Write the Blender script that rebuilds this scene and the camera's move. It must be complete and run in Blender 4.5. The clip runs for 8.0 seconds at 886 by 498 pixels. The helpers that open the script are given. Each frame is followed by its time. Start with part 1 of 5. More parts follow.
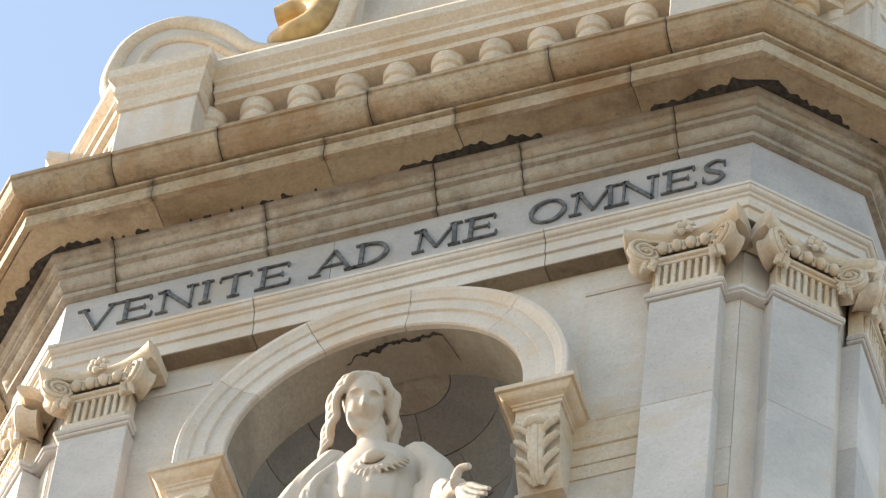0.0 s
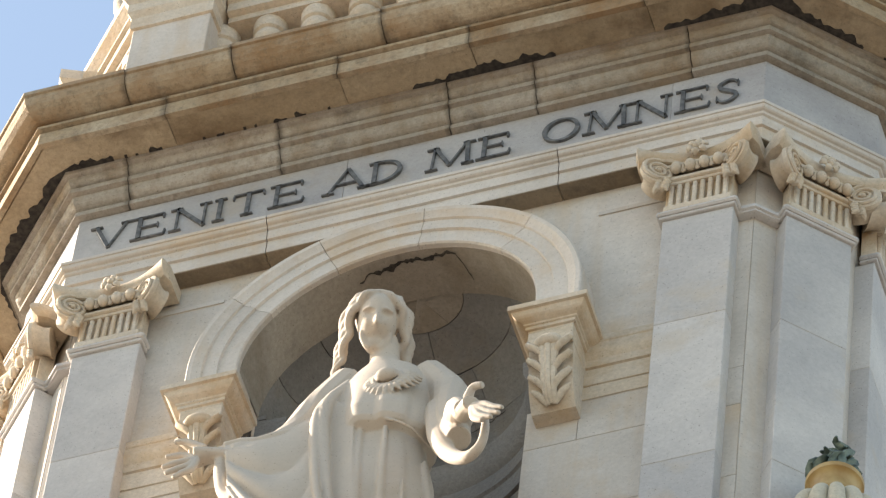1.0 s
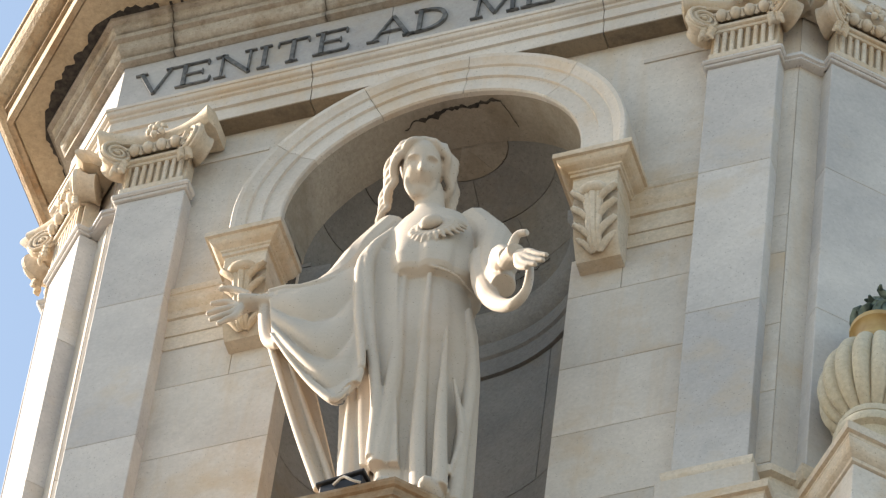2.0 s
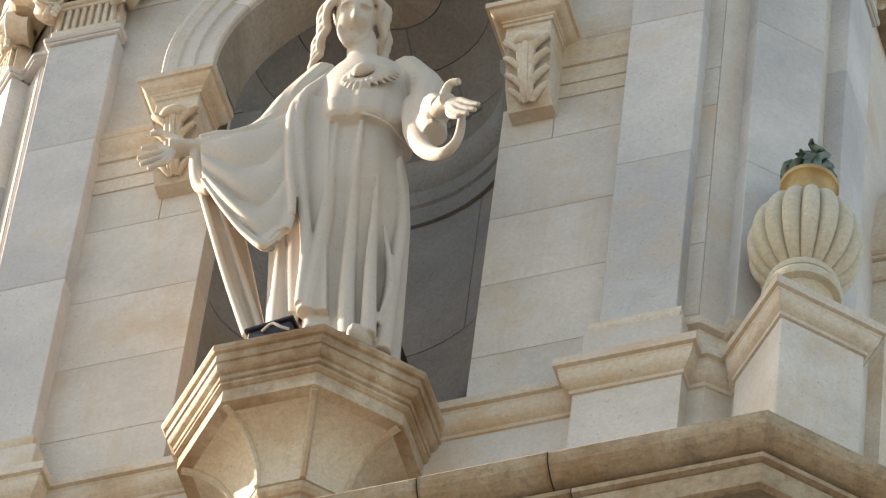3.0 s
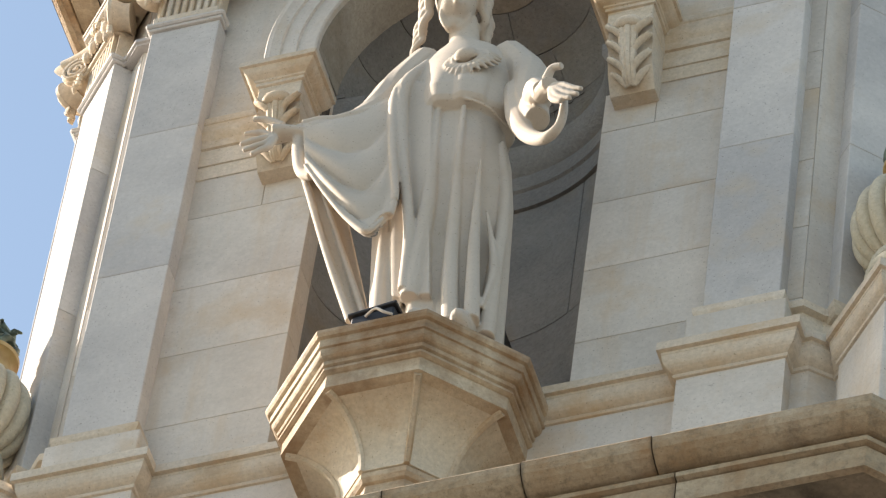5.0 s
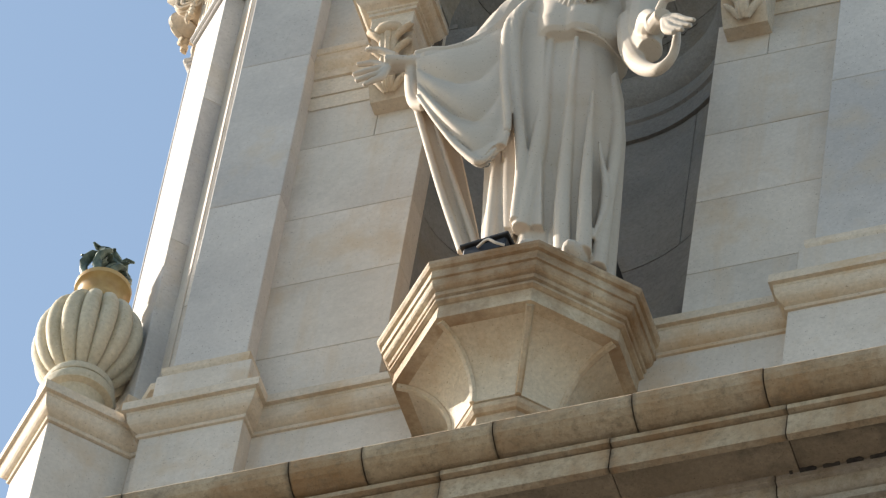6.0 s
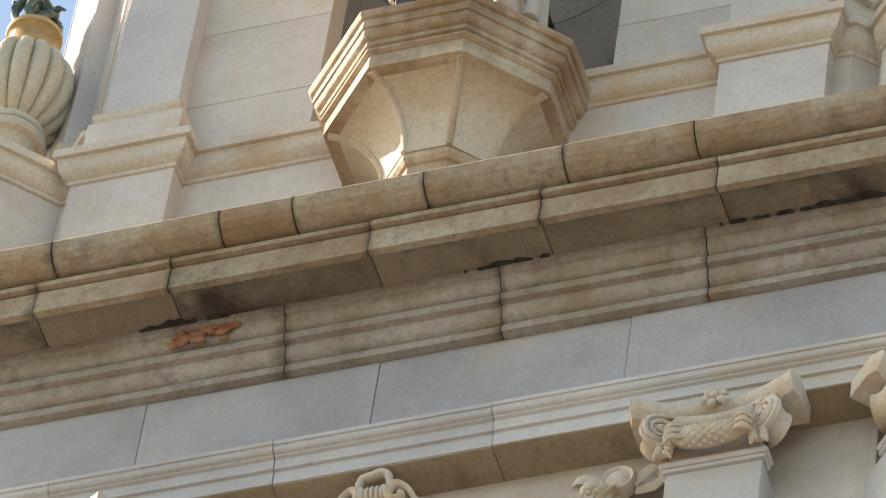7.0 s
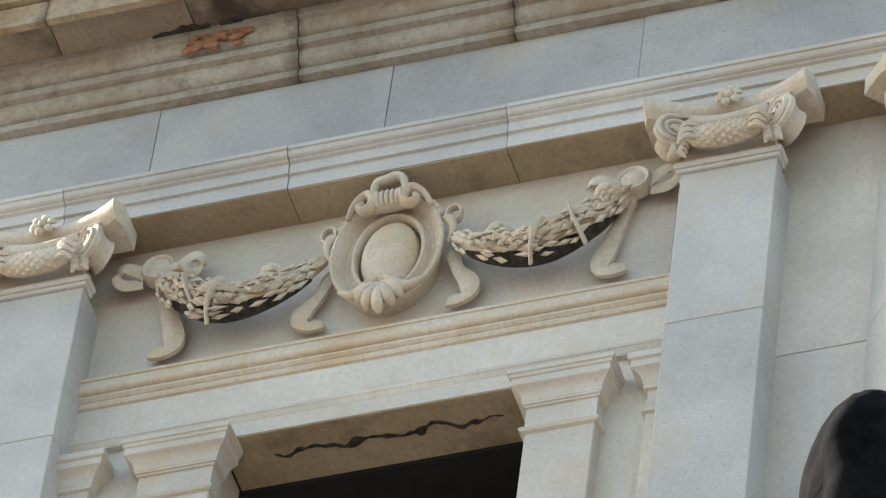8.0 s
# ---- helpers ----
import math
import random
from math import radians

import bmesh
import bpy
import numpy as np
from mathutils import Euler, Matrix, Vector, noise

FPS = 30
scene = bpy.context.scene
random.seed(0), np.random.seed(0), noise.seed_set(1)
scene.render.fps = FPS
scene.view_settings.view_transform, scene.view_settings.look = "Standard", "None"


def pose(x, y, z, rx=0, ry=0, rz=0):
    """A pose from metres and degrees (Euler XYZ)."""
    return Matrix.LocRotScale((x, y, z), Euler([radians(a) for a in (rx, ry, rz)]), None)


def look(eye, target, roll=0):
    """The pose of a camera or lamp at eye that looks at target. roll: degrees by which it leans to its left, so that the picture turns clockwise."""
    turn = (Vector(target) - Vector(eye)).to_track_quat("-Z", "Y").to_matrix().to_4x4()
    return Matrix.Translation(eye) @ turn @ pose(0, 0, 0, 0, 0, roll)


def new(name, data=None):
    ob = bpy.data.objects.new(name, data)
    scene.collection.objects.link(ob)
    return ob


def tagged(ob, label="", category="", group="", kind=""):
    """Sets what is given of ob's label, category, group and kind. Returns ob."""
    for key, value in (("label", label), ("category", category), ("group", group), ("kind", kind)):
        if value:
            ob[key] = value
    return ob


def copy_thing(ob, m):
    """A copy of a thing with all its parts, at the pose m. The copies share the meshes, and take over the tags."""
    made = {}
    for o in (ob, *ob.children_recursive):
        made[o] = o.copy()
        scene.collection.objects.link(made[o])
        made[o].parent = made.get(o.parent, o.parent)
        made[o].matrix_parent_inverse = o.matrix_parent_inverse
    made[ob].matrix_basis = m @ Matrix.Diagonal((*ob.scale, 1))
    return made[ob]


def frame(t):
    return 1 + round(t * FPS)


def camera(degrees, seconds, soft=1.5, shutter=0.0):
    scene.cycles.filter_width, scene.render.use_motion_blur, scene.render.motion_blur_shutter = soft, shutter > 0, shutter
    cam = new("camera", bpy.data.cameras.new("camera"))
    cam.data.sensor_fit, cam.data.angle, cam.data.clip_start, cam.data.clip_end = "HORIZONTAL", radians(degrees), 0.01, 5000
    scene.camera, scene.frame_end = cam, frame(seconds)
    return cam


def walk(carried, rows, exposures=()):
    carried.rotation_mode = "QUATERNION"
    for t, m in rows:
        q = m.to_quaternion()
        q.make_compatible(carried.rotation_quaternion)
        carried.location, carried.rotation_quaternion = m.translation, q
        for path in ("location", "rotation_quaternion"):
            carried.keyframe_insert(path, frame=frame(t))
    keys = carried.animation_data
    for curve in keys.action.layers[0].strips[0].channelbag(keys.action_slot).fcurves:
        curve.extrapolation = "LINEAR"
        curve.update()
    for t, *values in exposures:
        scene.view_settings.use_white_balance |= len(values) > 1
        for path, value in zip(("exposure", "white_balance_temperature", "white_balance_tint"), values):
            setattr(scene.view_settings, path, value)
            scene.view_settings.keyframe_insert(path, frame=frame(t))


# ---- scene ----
# The camera stands on the ground and turns: yaw to the left, pitch up, roll, in degrees.
cam = camera(7.133, 8.0, soft=1.3)
EYE = (6.6014, -14.2, 1.6)
TURNS = [
    (0.0, 24.325, 57.697, 7.615),
    (0.5, 24.876, 57.393, 8.188),
    (1.0, 24.358, 57.033, 7.775),
    (1.5, 24.286, 56.620, 7.618),
    (1.7, 24.453, 56.245, 7.867),
    (2.8, 24.245, 54.843, 8.422),
    (3.0, 23.428, 54.633, 7.984),
    (3.5, 22.305, 54.395, 6.845),
    (4.0, 22.759, 54.453, 7.281),
    (4.5, 23.662, 54.617, 7.721),
    (4.7, 24.101, 54.561, 8.153),
    (5.8, 26.104, 53.813, 10.176),
    (6.0, 26.173, 53.691, 10.182),
    (6.5, 25.486, 52.843, 10.353),
    (7.0, 24.703, 51.799, 9.413),
    (7.5, 24.296, 50.952, 8.849),
    (8.0, 24.295, 49.412, 8.410),
]


def aim(yaw, pitch, roll):
    return pose(*EYE, 90 + pitch, 0, yaw) @ pose(0, 0, 0, 0, 0, roll)


walk(cam, [(t, aim(a, b, c)) for t, a, b, c in TURNS], [(0.0, 1.6, 6900, 17), (0.5, 1.58, 6900, 17), (1.0, 1.46, 6850, 16), (1.5, 1.4, 6750, 15), (3.0, 1.38, 6900, 17), (4.5, 1.34, 6800, 16), (6.0, 0.98, 6450, 13), (6.5, 1.02, 6600, 14), (7.0, 1.38, 6750, 16), (7.5, 1.62, 6500, 14), (8.0, 1.58, 6350, 13)])

# ---- world and sun ----
SUN_FROM = Vector((-0.85, 0.015, 0.50)).normalized()
world = bpy.data.worlds.new("sky")
scene.world = world
world.use_nodes = True
wn = world.node_tree
sky = wn.nodes.new("ShaderNodeTexSky")
sky.sky_type = "NISHITA"
sky.sun_disc = False
sky.sun_elevation = math.asin(SUN_FROM.z)
sky.sun_rotation = math.atan2(SUN_FROM.x, SUN_FROM.y)
sky.air_density, sky.dust_density, sky.ozone_density = 1.0, 1.0, 1.0
haze = wn.nodes.new("ShaderNodeMix")
haze.data_type, haze.blend_type = "RGBA", "MULTIPLY"
haze.inputs[0].default_value = 1.0
haze.inputs[7].default_value = (1.0, 1.0, 0.87, 1)
wn.links.new(sky.outputs[0], haze.inputs[6])
wn.links.new(haze.outputs[2], wn.nodes["Background"].inputs[0])
wn.nodes["Background"].inputs[1].default_value = 0.135
sun = new("sun", bpy.data.lights.new("sun", "SUN"))
sun.data.energy, sun.data.angle, sun.data.color = 5.0, radians(0.6), (1.0, 0.92, 0.80)
sun.matrix_world = look((0, 0, 60), Vector((0, 0, 60)) - SUN_FROM)


# ---- materials ----
def stone(name, base, second, rough=0.75, scale=1.6, stain=None, stain_at=(0.5, 0.7), streak=0.0, dirt=0.0, bump=0.25, spread=0.06, lichen=0.0, joint=0.0, grit=0.7):
    """A stone: two tones in clouds, fine grain, pores, stains with their own shape, streaks that ran down."""
    m = bpy.data.materials.new(name)
    m.use_nodes = True
    nt = m.node_tree
    n, l = nt.nodes, nt.links
    out = n["Principled BSDF"]
    tc = n.new("ShaderNodeTexCoord")
    oi = n.new("ShaderNodeObjectInfo")
    add = n.new("ShaderNodeVectorMath")
    add.operation = "MULTIPLY_ADD"
    l.new(oi.outputs["Random"], add.inputs[0])
    add.inputs[1].default_value = (7.0, 5.0, 3.0)
    l.new(tc.outputs["Object"], add.inputs[2])
    vec = add.outputs[0]

    def clouds(s, detail, rgh, vector=None):
        t = n.new("ShaderNodeTexNoise")
        t.inputs["Scale"].default_value, t.inputs["Detail"].default_value, t.inputs["Roughness"].default_value = s, detail, rgh
        l.new(vector or vec, t.inputs["Vector"])
        return t.outputs["Fac"]

    def ramp(fac, a, b, ca=(0, 0, 0, 1), cb=(1, 1, 1, 1)):
        r = n.new("ShaderNodeValToRGB")
        r.color_ramp.elements[0].position, r.color_ramp.elements[1].position = a, b
        r.color_ramp.elements[0].color, r.color_ramp.elements[1].color = ca, cb
        l.new(fac, r.inputs[0])
        return r.outputs[0]

    def blend(fac, a, b, mode="MIX"):
        x = n.new("ShaderNodeMix")
        x.data_type, x.blend_type = "RGBA", mode
        if hasattr(fac, "is_linked"):
            l.new(fac, x.inputs[0])
        else:
            x.inputs[0].default_value = fac
        for k, v in ((6, a), (7, b)):
            if hasattr(v, "is_linked"):
                l.new(v, x.inputs[k])
            else:
                x.inputs[k].default_value = (*v, 1)
        return x.outputs[2]

    col = blend(ramp(clouds(scale, 5, 0.6), 0.35, 0.68), base, second)
    # each block a little lighter or darker than the next
    shade = n.new("ShaderNodeMapRange")
    shade.inputs[3].default_value, shade.inputs[4].default_value = 1 - spread, 1 + spread
    l.new(oi.outputs["Random"], shade.inputs[0])
    hsv = n.new("ShaderNodeHueSaturation")
    l.new(shade.outputs[0], hsv.inputs["Value"])
    l.new(col, hsv.inputs["Color"])
    col = hsv.outputs[0]
    grain = clouds(55, 4, 0.7)
    col = blend(grit, col, ramp(grain, 0.25, 0.75, (0.72, 0.72, 0.72, 1), (1.2, 1.2, 1.2, 1)), "MULTIPLY")
    if streak:
        mp = n.new("ShaderNodeMapping")
        mp.inputs["Scale"].default_value = (9, 9, 0.8)
        l.new(vec, mp.inputs[0])
        col = blend(ramp(clouds(1.0, 5, 0.65, mp.outputs[0]), 0.52, 0.74, (0, 0, 0, 1), (streak, streak, streak, 1)), col, stain or (0.3, 0.2, 0.1))
    if stain:
        col = blend(ramp(clouds(2.3, 6, 0.62), *stain_at), col, stain)
    if dirt:
        d = ramp(clouds(4.5, 8, 0.72), 0.55, 0.72, (0, 0, 0, 1), (dirt, dirt, dirt, 1))
        col = blend(d, col, (0.05, 0.042, 0.034))
    if lichen:
        f = ramp(clouds(28, 6, 0.75), 0.50, 0.68, (0, 0, 0, 1), (lichen, lichen, lichen, 1))
        col = blend(f, col, (0.16, 0.13, 0.085))
    if joint:
        sep = n.new("ShaderNodeSeparateXYZ")
        l.new(tc.outputs["Generated"], sep.inputs[0])
        far = n.new("ShaderNodeMath")
        far.operation = "ABSOLUTE"
        mid = n.new("ShaderNodeMath")
        mid.operation = "SUBTRACT"
        l.new(sep.outputs[0], mid.inputs[0])
        mid.inputs[1].default_value = 0.5
        l.new(mid.outputs[0], far.inputs[0])
        wob = n.new("ShaderNodeMath")
        wob.operation = "MULTIPLY_ADD"
        l.new(clouds(16, 5, 0.7), wob.inputs[0])
        wob.inputs[1].default_value = 0.09
        l.new(far.outputs[0], wob.inputs[2])
        col = blend(ramp(wob.outputs[0], 0.515, 0.56, (0, 0, 0, 1), (joint, joint, joint, 1)), col, (0.06, 0.048, 0.035))
    pores = ramp(clouds(130, 2, 0.5), 0.66, 0.74)
    col = blend(pores, col, (base[0] * 0.6, base[1] * 0.58, base[2] * 0.55))
    l.new(col, out.inputs["Base Color"])
    out.inputs["Roughness"].default_value = rough
    out.inputs["Specular IOR Level"].default_value = 0.3
    bp = n.new("ShaderNodeBump")
    bp.inputs["Strength"].default_value, bp.inputs["Distance"].default_value = bump, 0.012
    mixh = n.new("ShaderNodeMath")
    mixh.operation = "MULTIPLY_ADD"
    l.new(clouds(14, 6, 0.65), mixh.inputs[0])
    mixh.inputs[1].default_value = 1.6
    l.new(grain, mixh.inputs[2])
    l.new(mixh.outputs[0], bp.inputs["Height"])
    l.new(bp.outputs[0], out.inputs["Normal"])
    return m


def plain(name, colour, rough=0.6, metal=0.0, second=None, scale=12, gloss=0.4):
    m = bpy.data.materials.new(name)
    m.use_nodes = True
    n, l = m.node_tree.nodes, m.node_tree.links
    out = n["Principled BSDF"]
    out.inputs["Roughness"].default_value, out.inputs["Metallic"].default_value = rough, metal
    out.inputs["Specular IOR Level"].default_value = gloss
    tc, no, ra = n.new("ShaderNodeTexCoord"), n.new("ShaderNodeTexNoise"), n.new("ShaderNodeValToRGB")
    no.inputs["Scale"].default_value, no.inputs["Detail"].default_value = scale, 6
    l.new(tc.outputs["Object"], no.inputs["Vector"])
    ra.color_ramp.elements[0].position, ra.color_ramp.elements[1].position = 0.38, 0.62
    ra.color_ramp.elements[0].color, ra.color_ramp.elements[1].color = (*colour, 1), (*(second or [c * 1.3 for c in colour]), 1)
    l.new(no.outputs["Fac"], ra.inputs[0])
    l.new(ra.outputs[0], out.inputs["Base Color"])
    bp = n.new("ShaderNodeBump")
    bp.inputs["Strength"].default_value, bp.inputs["Distance"].default_value = 0.3, 0.01
    l.new(no.outputs["Fac"], bp.inputs["Height"])
    l.new(bp.outputs[0], out.inputs["Normal"])
    return m


MARBLE = stone("grey_marble", (0.430, 0.408, 0.391), (0.585, 0.550, 0.512), stain=(0.516, 0.413, 0.284), stain_at=(0.56, 0.84), dirt=0.10, bump=0.12, grit=0.4)
FRIEZE = stone("grey_frieze_marble", (0.327, 0.314, 0.310), (0.447, 0.430, 0.413), stain=(0.396, 0.327, 0.241), stain_at=(0.56, 0.84), dirt=0.12, bump=0.12, grit=0.4)
WALL = stone("pale_wall_stone", (0.499, 0.452, 0.396), (0.636, 0.581, 0.516), stain=(0.516, 0.370, 0.215), stain_at=(0.54, 0.84), streak=0.35, dirt=0.12, bump=0.12, grit=0.4)
CREAM = stone("cream_carved_stone", (0.550, 0.460, 0.348), (0.645, 0.572, 0.477), stain=(0.482, 0.310, 0.146), stain_at=(0.52, 0.8), bump=0.22, dirt=0.22, streak=0.2)
CORNICE = stone("weathered_cornice_stone", (0.378, 0.284, 0.178), (0.469, 0.390, 0.284), stain=(0.273, 0.155, 0.068), stain_at=(0.46, 0.70), streak=0.55, dirt=0.6, bump=0.5, lichen=0.6, joint=0.8)
LEDGE = stone("rusty_console_stone", (0.533, 0.430, 0.301), (0.602, 0.516, 0.396), stain=(0.25, 0.145, 0.070), stain_at=(0.41, 0.66), streak=0.7, dirt=0.4, bump=0.4, lichen=0.25)
BOWL = stone("cream_bowl_stone", (0.516, 0.430, 0.314), (0.585, 0.516, 0.413), stain=(0.361, 0.206, 0.086), stain_at=(0.55, 0.78), streak=0.45, dirt=0.15, bump=0.3)
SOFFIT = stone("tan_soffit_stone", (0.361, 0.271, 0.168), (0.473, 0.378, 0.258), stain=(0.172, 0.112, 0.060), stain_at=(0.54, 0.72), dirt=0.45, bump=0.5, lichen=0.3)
# sooty stains on a base darkened as the shade under an overhang
SHADE_SOOT = stone("shaded_sooty_stone", (0.215, 0.163, 0.107), (0.318, 0.249, 0.172), stain=(0.060, 0.047, 0.034), stain_at=(0.50, 0.66), dirt=0.6, bump=0.5)
# grey niche stone, its colour lowered to carry the recess's shade as well
NICHE = stone("shaded_niche_stone", (0.185, 0.179, 0.172), (0.267, 0.255, 0.237), stain=(0.224, 0.181, 0.129), stain_at=(0.55, 0.8), bump=0.5)
# darker and browner than the arch's outer face
UNDER = stone("brown_vault_stone", (0.310, 0.267, 0.215), (0.413, 0.370, 0.310), stain=(0.206, 0.163, 0.112), stain_at=(0.5, 0.75), dirt=0.3, bump=0.4)
BED = stone("grey_brown_moulding_stone", (0.318, 0.276, 0.219), (0.424, 0.378, 0.318), stain=(0.257, 0.174, 0.094), stain_at=(0.50, 0.72), streak=0.5, dirt=0.6, bump=0.45, lichen=0.45, joint=0.8)
STATUE = stone("pale_statue_stone", (0.503, 0.433, 0.355), (0.562, 0.492, 0.414), stain=(0.400, 0.326, 0.237), stain_at=(0.6, 0.85), bump=0.03, grit=0.18)
URN = stone("yellow_urn_stone", (0.516, 0.456, 0.335), (0.568, 0.516, 0.413), stain=(0.430, 0.318, 0.155), stain_at=(0.55, 0.8), bump=0.3)
OCHRE = plain("ochre_band", (0.33, 0.20, 0.065), 0.45, 0.0, (0.46, 0.32, 0.13))
PATINA = plain("green_patina_bronze", (0.05, 0.075, 0.065), 0.5, 0.3, (0.16, 0.20, 0.16), 25)
LEAD = plain("dark_lead_letter", (0.075, 0.078, 0.08), 0.55, 0.1, (0.16, 0.16, 0.155), 30)
BRONZE = plain("black_bronze", (0.005, 0.005, 0.0055), 0.95, 0.0, (0.010, 0.010, 0.010), 14, 0.04)
BLACK = plain("black_iron_lamp", (0.02, 0.02, 0.022), 0.5, 0.2)
BRICK = plain("red_brick", (0.25, 0.11, 0.06), 0.9, 0.0, (0.34, 0.17, 0.10), 30)
MORTAR = plain("mortar", (0.16, 0.12, 0.09), 0.95)
GRIT = plain("dark_joint", (0.06, 0.052, 0.045), 0.95)
# black of crusts and cracks, also used as painted shade inside the festoons
GRIME_SHADE = plain("black_grime_and_shade", (0.025, 0.021, 0.018), 0.95, 0.0, (0.06, 0.05, 0.04), 40)
# unseen ground, coloured as if shaded so less light bounces onto the soffits
PAVING = stone("ground_paving", (0.15, 0.14, 0.125), (0.20, 0.185, 0.165), scale=0.5)
# near black: the unlit interior's shade is put into this colour
ROOM = plain("dark_interior_shade", (0.016, 0.015, 0.015), 0.95)


# ---- shapes ----
def finish(name, bm, material, parent=None, smooth=None):
    bmesh.ops.recalc_face_normals(bm, faces=bm.faces)
    me = bpy.data.meshes.new(name)
    bm.to_mesh(me)
    bm.free()
    me.materials.append(material)
    if smooth:
        for p in me.polygons:
            p.use_smooth = True
        me.set_sharp_from_angle(angle=radians(smooth))
    ob = new(name, me)
    if parent:
        ob.parent = parent
    return ob


def part(name, bm, material, parent, label="", smooth=None):
    return tagged(finish(name, bm, material, parent, smooth), label)


def thing(name, label, category, group="", kind="", at=(0, 0, 0)):
    ob = new(name)
    ob.location = at
    return tagged(ob, label, category, group, kind)


def box(bm, x0, x1, y0, y1, z0, z1, bevel=0.0, m=None):
    v = [bm.verts.new((x, y, z)) for x in (x0, x1) for y in (y0, y1) for z in (z0, z1)]
    fs = [bm.faces.new([v[i] for i in q]) for q in ((0, 1, 3, 2), (4, 6, 7, 5), (0, 4, 5, 1), (2, 3, 7, 6), (0, 2, 6, 4), (1, 5, 7, 3))]
    if bevel:
        es = list({e for f in fs for e in f.edges})
        r = bmesh.ops.bevel(bm, geom=es, offset=bevel, segments=1, affect="EDGES")
        v = list({w for f in r["faces"] for w in f.verts} | {w for w in v if w.is_valid})
    if m is not None:
        for w in v:
            w.co = m @ w.co
    return v


def skin(bm, rings, close_ring=True, caps=True):
    vs = [[bm.verts.new(p) for p in r] for r in rings]
    n = len(vs[0])
    for a, b in zip(vs, vs[1:]):
        for i in range(n if close_ring else n - 1):
            j = (i + 1) % n
            bm.faces.new((a[i], a[j], b[j], b[i]))
    if caps:
        bm.faces.new(vs[0][::-1])
        bm.faces.new(vs[-1])
    return vs


def shift(path, q):
    """The points of a plan line moved out by q to the right of its way, mitred at the corners."""
    out = []
    for i, p in enumerate(path):
        p = Vector(p)
        ds = []
        if i > 0:
            ds.append((p - Vector(path[i - 1])).normalized())
        if i < len(path) - 1:
            ds.append((Vector(path[i + 1]) - p).normalized())
        ns = [Vector((d.y, -d.x)) for d in ds]
        if len(ns) == 1:
            out.append(p + ns[0] * q)
        else:
            b = (ns[0] + ns[1]).normalized()
            out.append(p + b * (q / max(0.25, b.dot(ns[0]))))
    return out


def sweep(bm, path, profile):
    """A closed profile of (out, height) drawn along a plan line."""
    rings = [[] for _ in path]
    for q, z in profile:
        for i, p in enumerate(shift(path, q)):
            rings[i].append((p.x, p.y, z))
    skin(bm, rings)


def revolve(bm, profile, n=32, at=(0, 0, 0), flutes=None, m=None):
    """A turned body from (radius, height); flutes(angle, k) swells the radius."""
    rings = []
    for k, (r, z) in enumerate(profile):
        ring = []
        for i in range(n):
            a = 2 * math.pi * i / n
            f = flutes(a, k) if flutes else 1.0
            p = Vector((r * f * math.cos(a), r * f * math.sin(a), z))
            p = (m @ p) if m else p
            ring.append(p + Vector(at))
        rings.append(ring)
    skin(bm, rings)


def tube(bm, pts, radii, n=10, flat=1.0, up=(0, 0, 1)):
    """A round or flattened limb along points."""
    pts = [Vector(p) for p in pts]
    rings = []
    for i, p in enumerate(pts):
        d = (pts[min(i + 1, len(pts) - 1)] - pts[max(i - 1, 0)]).normalized()
        a = d.cross(Vector(up))
        a = a.normalized() if a.length > 1e-4 else Vector((1, 0, 0))
        b = a.cross(d).normalized()
        r = radii[i] if hasattr(radii, "__len__") else radii
        rings.append([p + a * (r * math.cos(2 * math.pi * k / n)) + b * (r * flat * math.sin(2 * math.pi * k / n)) for k in range(n)])
    skin(bm, rings)


def spline(pts, n):
    """n points along a smooth line through pts."""
    pts = [Vector(p) for p in pts]
    ext = [2 * pts[0] - pts[1], *pts, 2 * pts[-1] - pts[-2]]
    out = []
    for k in range(n):
        u = k / (n - 1) * (len(pts) - 1)
        i = min(int(u), len(pts) - 2)
        f = u - i
        a, b, c, d = ext[i:i + 4]
        out.append(0.5 * ((2 * b) + (c - a) * f + (2 * a - 5 * b + 4 * c - d) * f * f + (3 * b - a - 3 * c + d) * f ** 3))
    return out


def ball(bm, at, rx, ry, rz, n=14, m=None):
    prof = [(max(1e-4, math.sin(math.pi * k / 10)), -math.cos(math.pi * k / 10)) for k in range(11)]
    rings = []
    for r, z in prof:
        ring = []
        for i in range(n):
            a = 2 * math.pi * i / n
            p = Vector((r * rx * math.cos(a), r * ry * math.sin(a), z * rz))
            ring.append(((m @ p) if m else p) + Vector(at))
        rings.append(ring)
    skin(bm, rings)


# ---- the tower's plan ----
UP = [(-1.497, 0), (1.497, 0), (1.867, 0.37), (1.867, 3.36), (1.497, 3.73), (-1.497, 3.73), (-1.867, 3.36), (-1.867, 0.37)]
LOW = [(-1.79, -0.12), (1.79, -0.12), (2.10, 0.19), (2.10, 3.54), (1.79, 3.85), (-1.79, 3.85), (-2.10, 3.54), (-2.10, 0.19)]
WALL_Y, LOW_WALL_Y = 0.08, 0.04


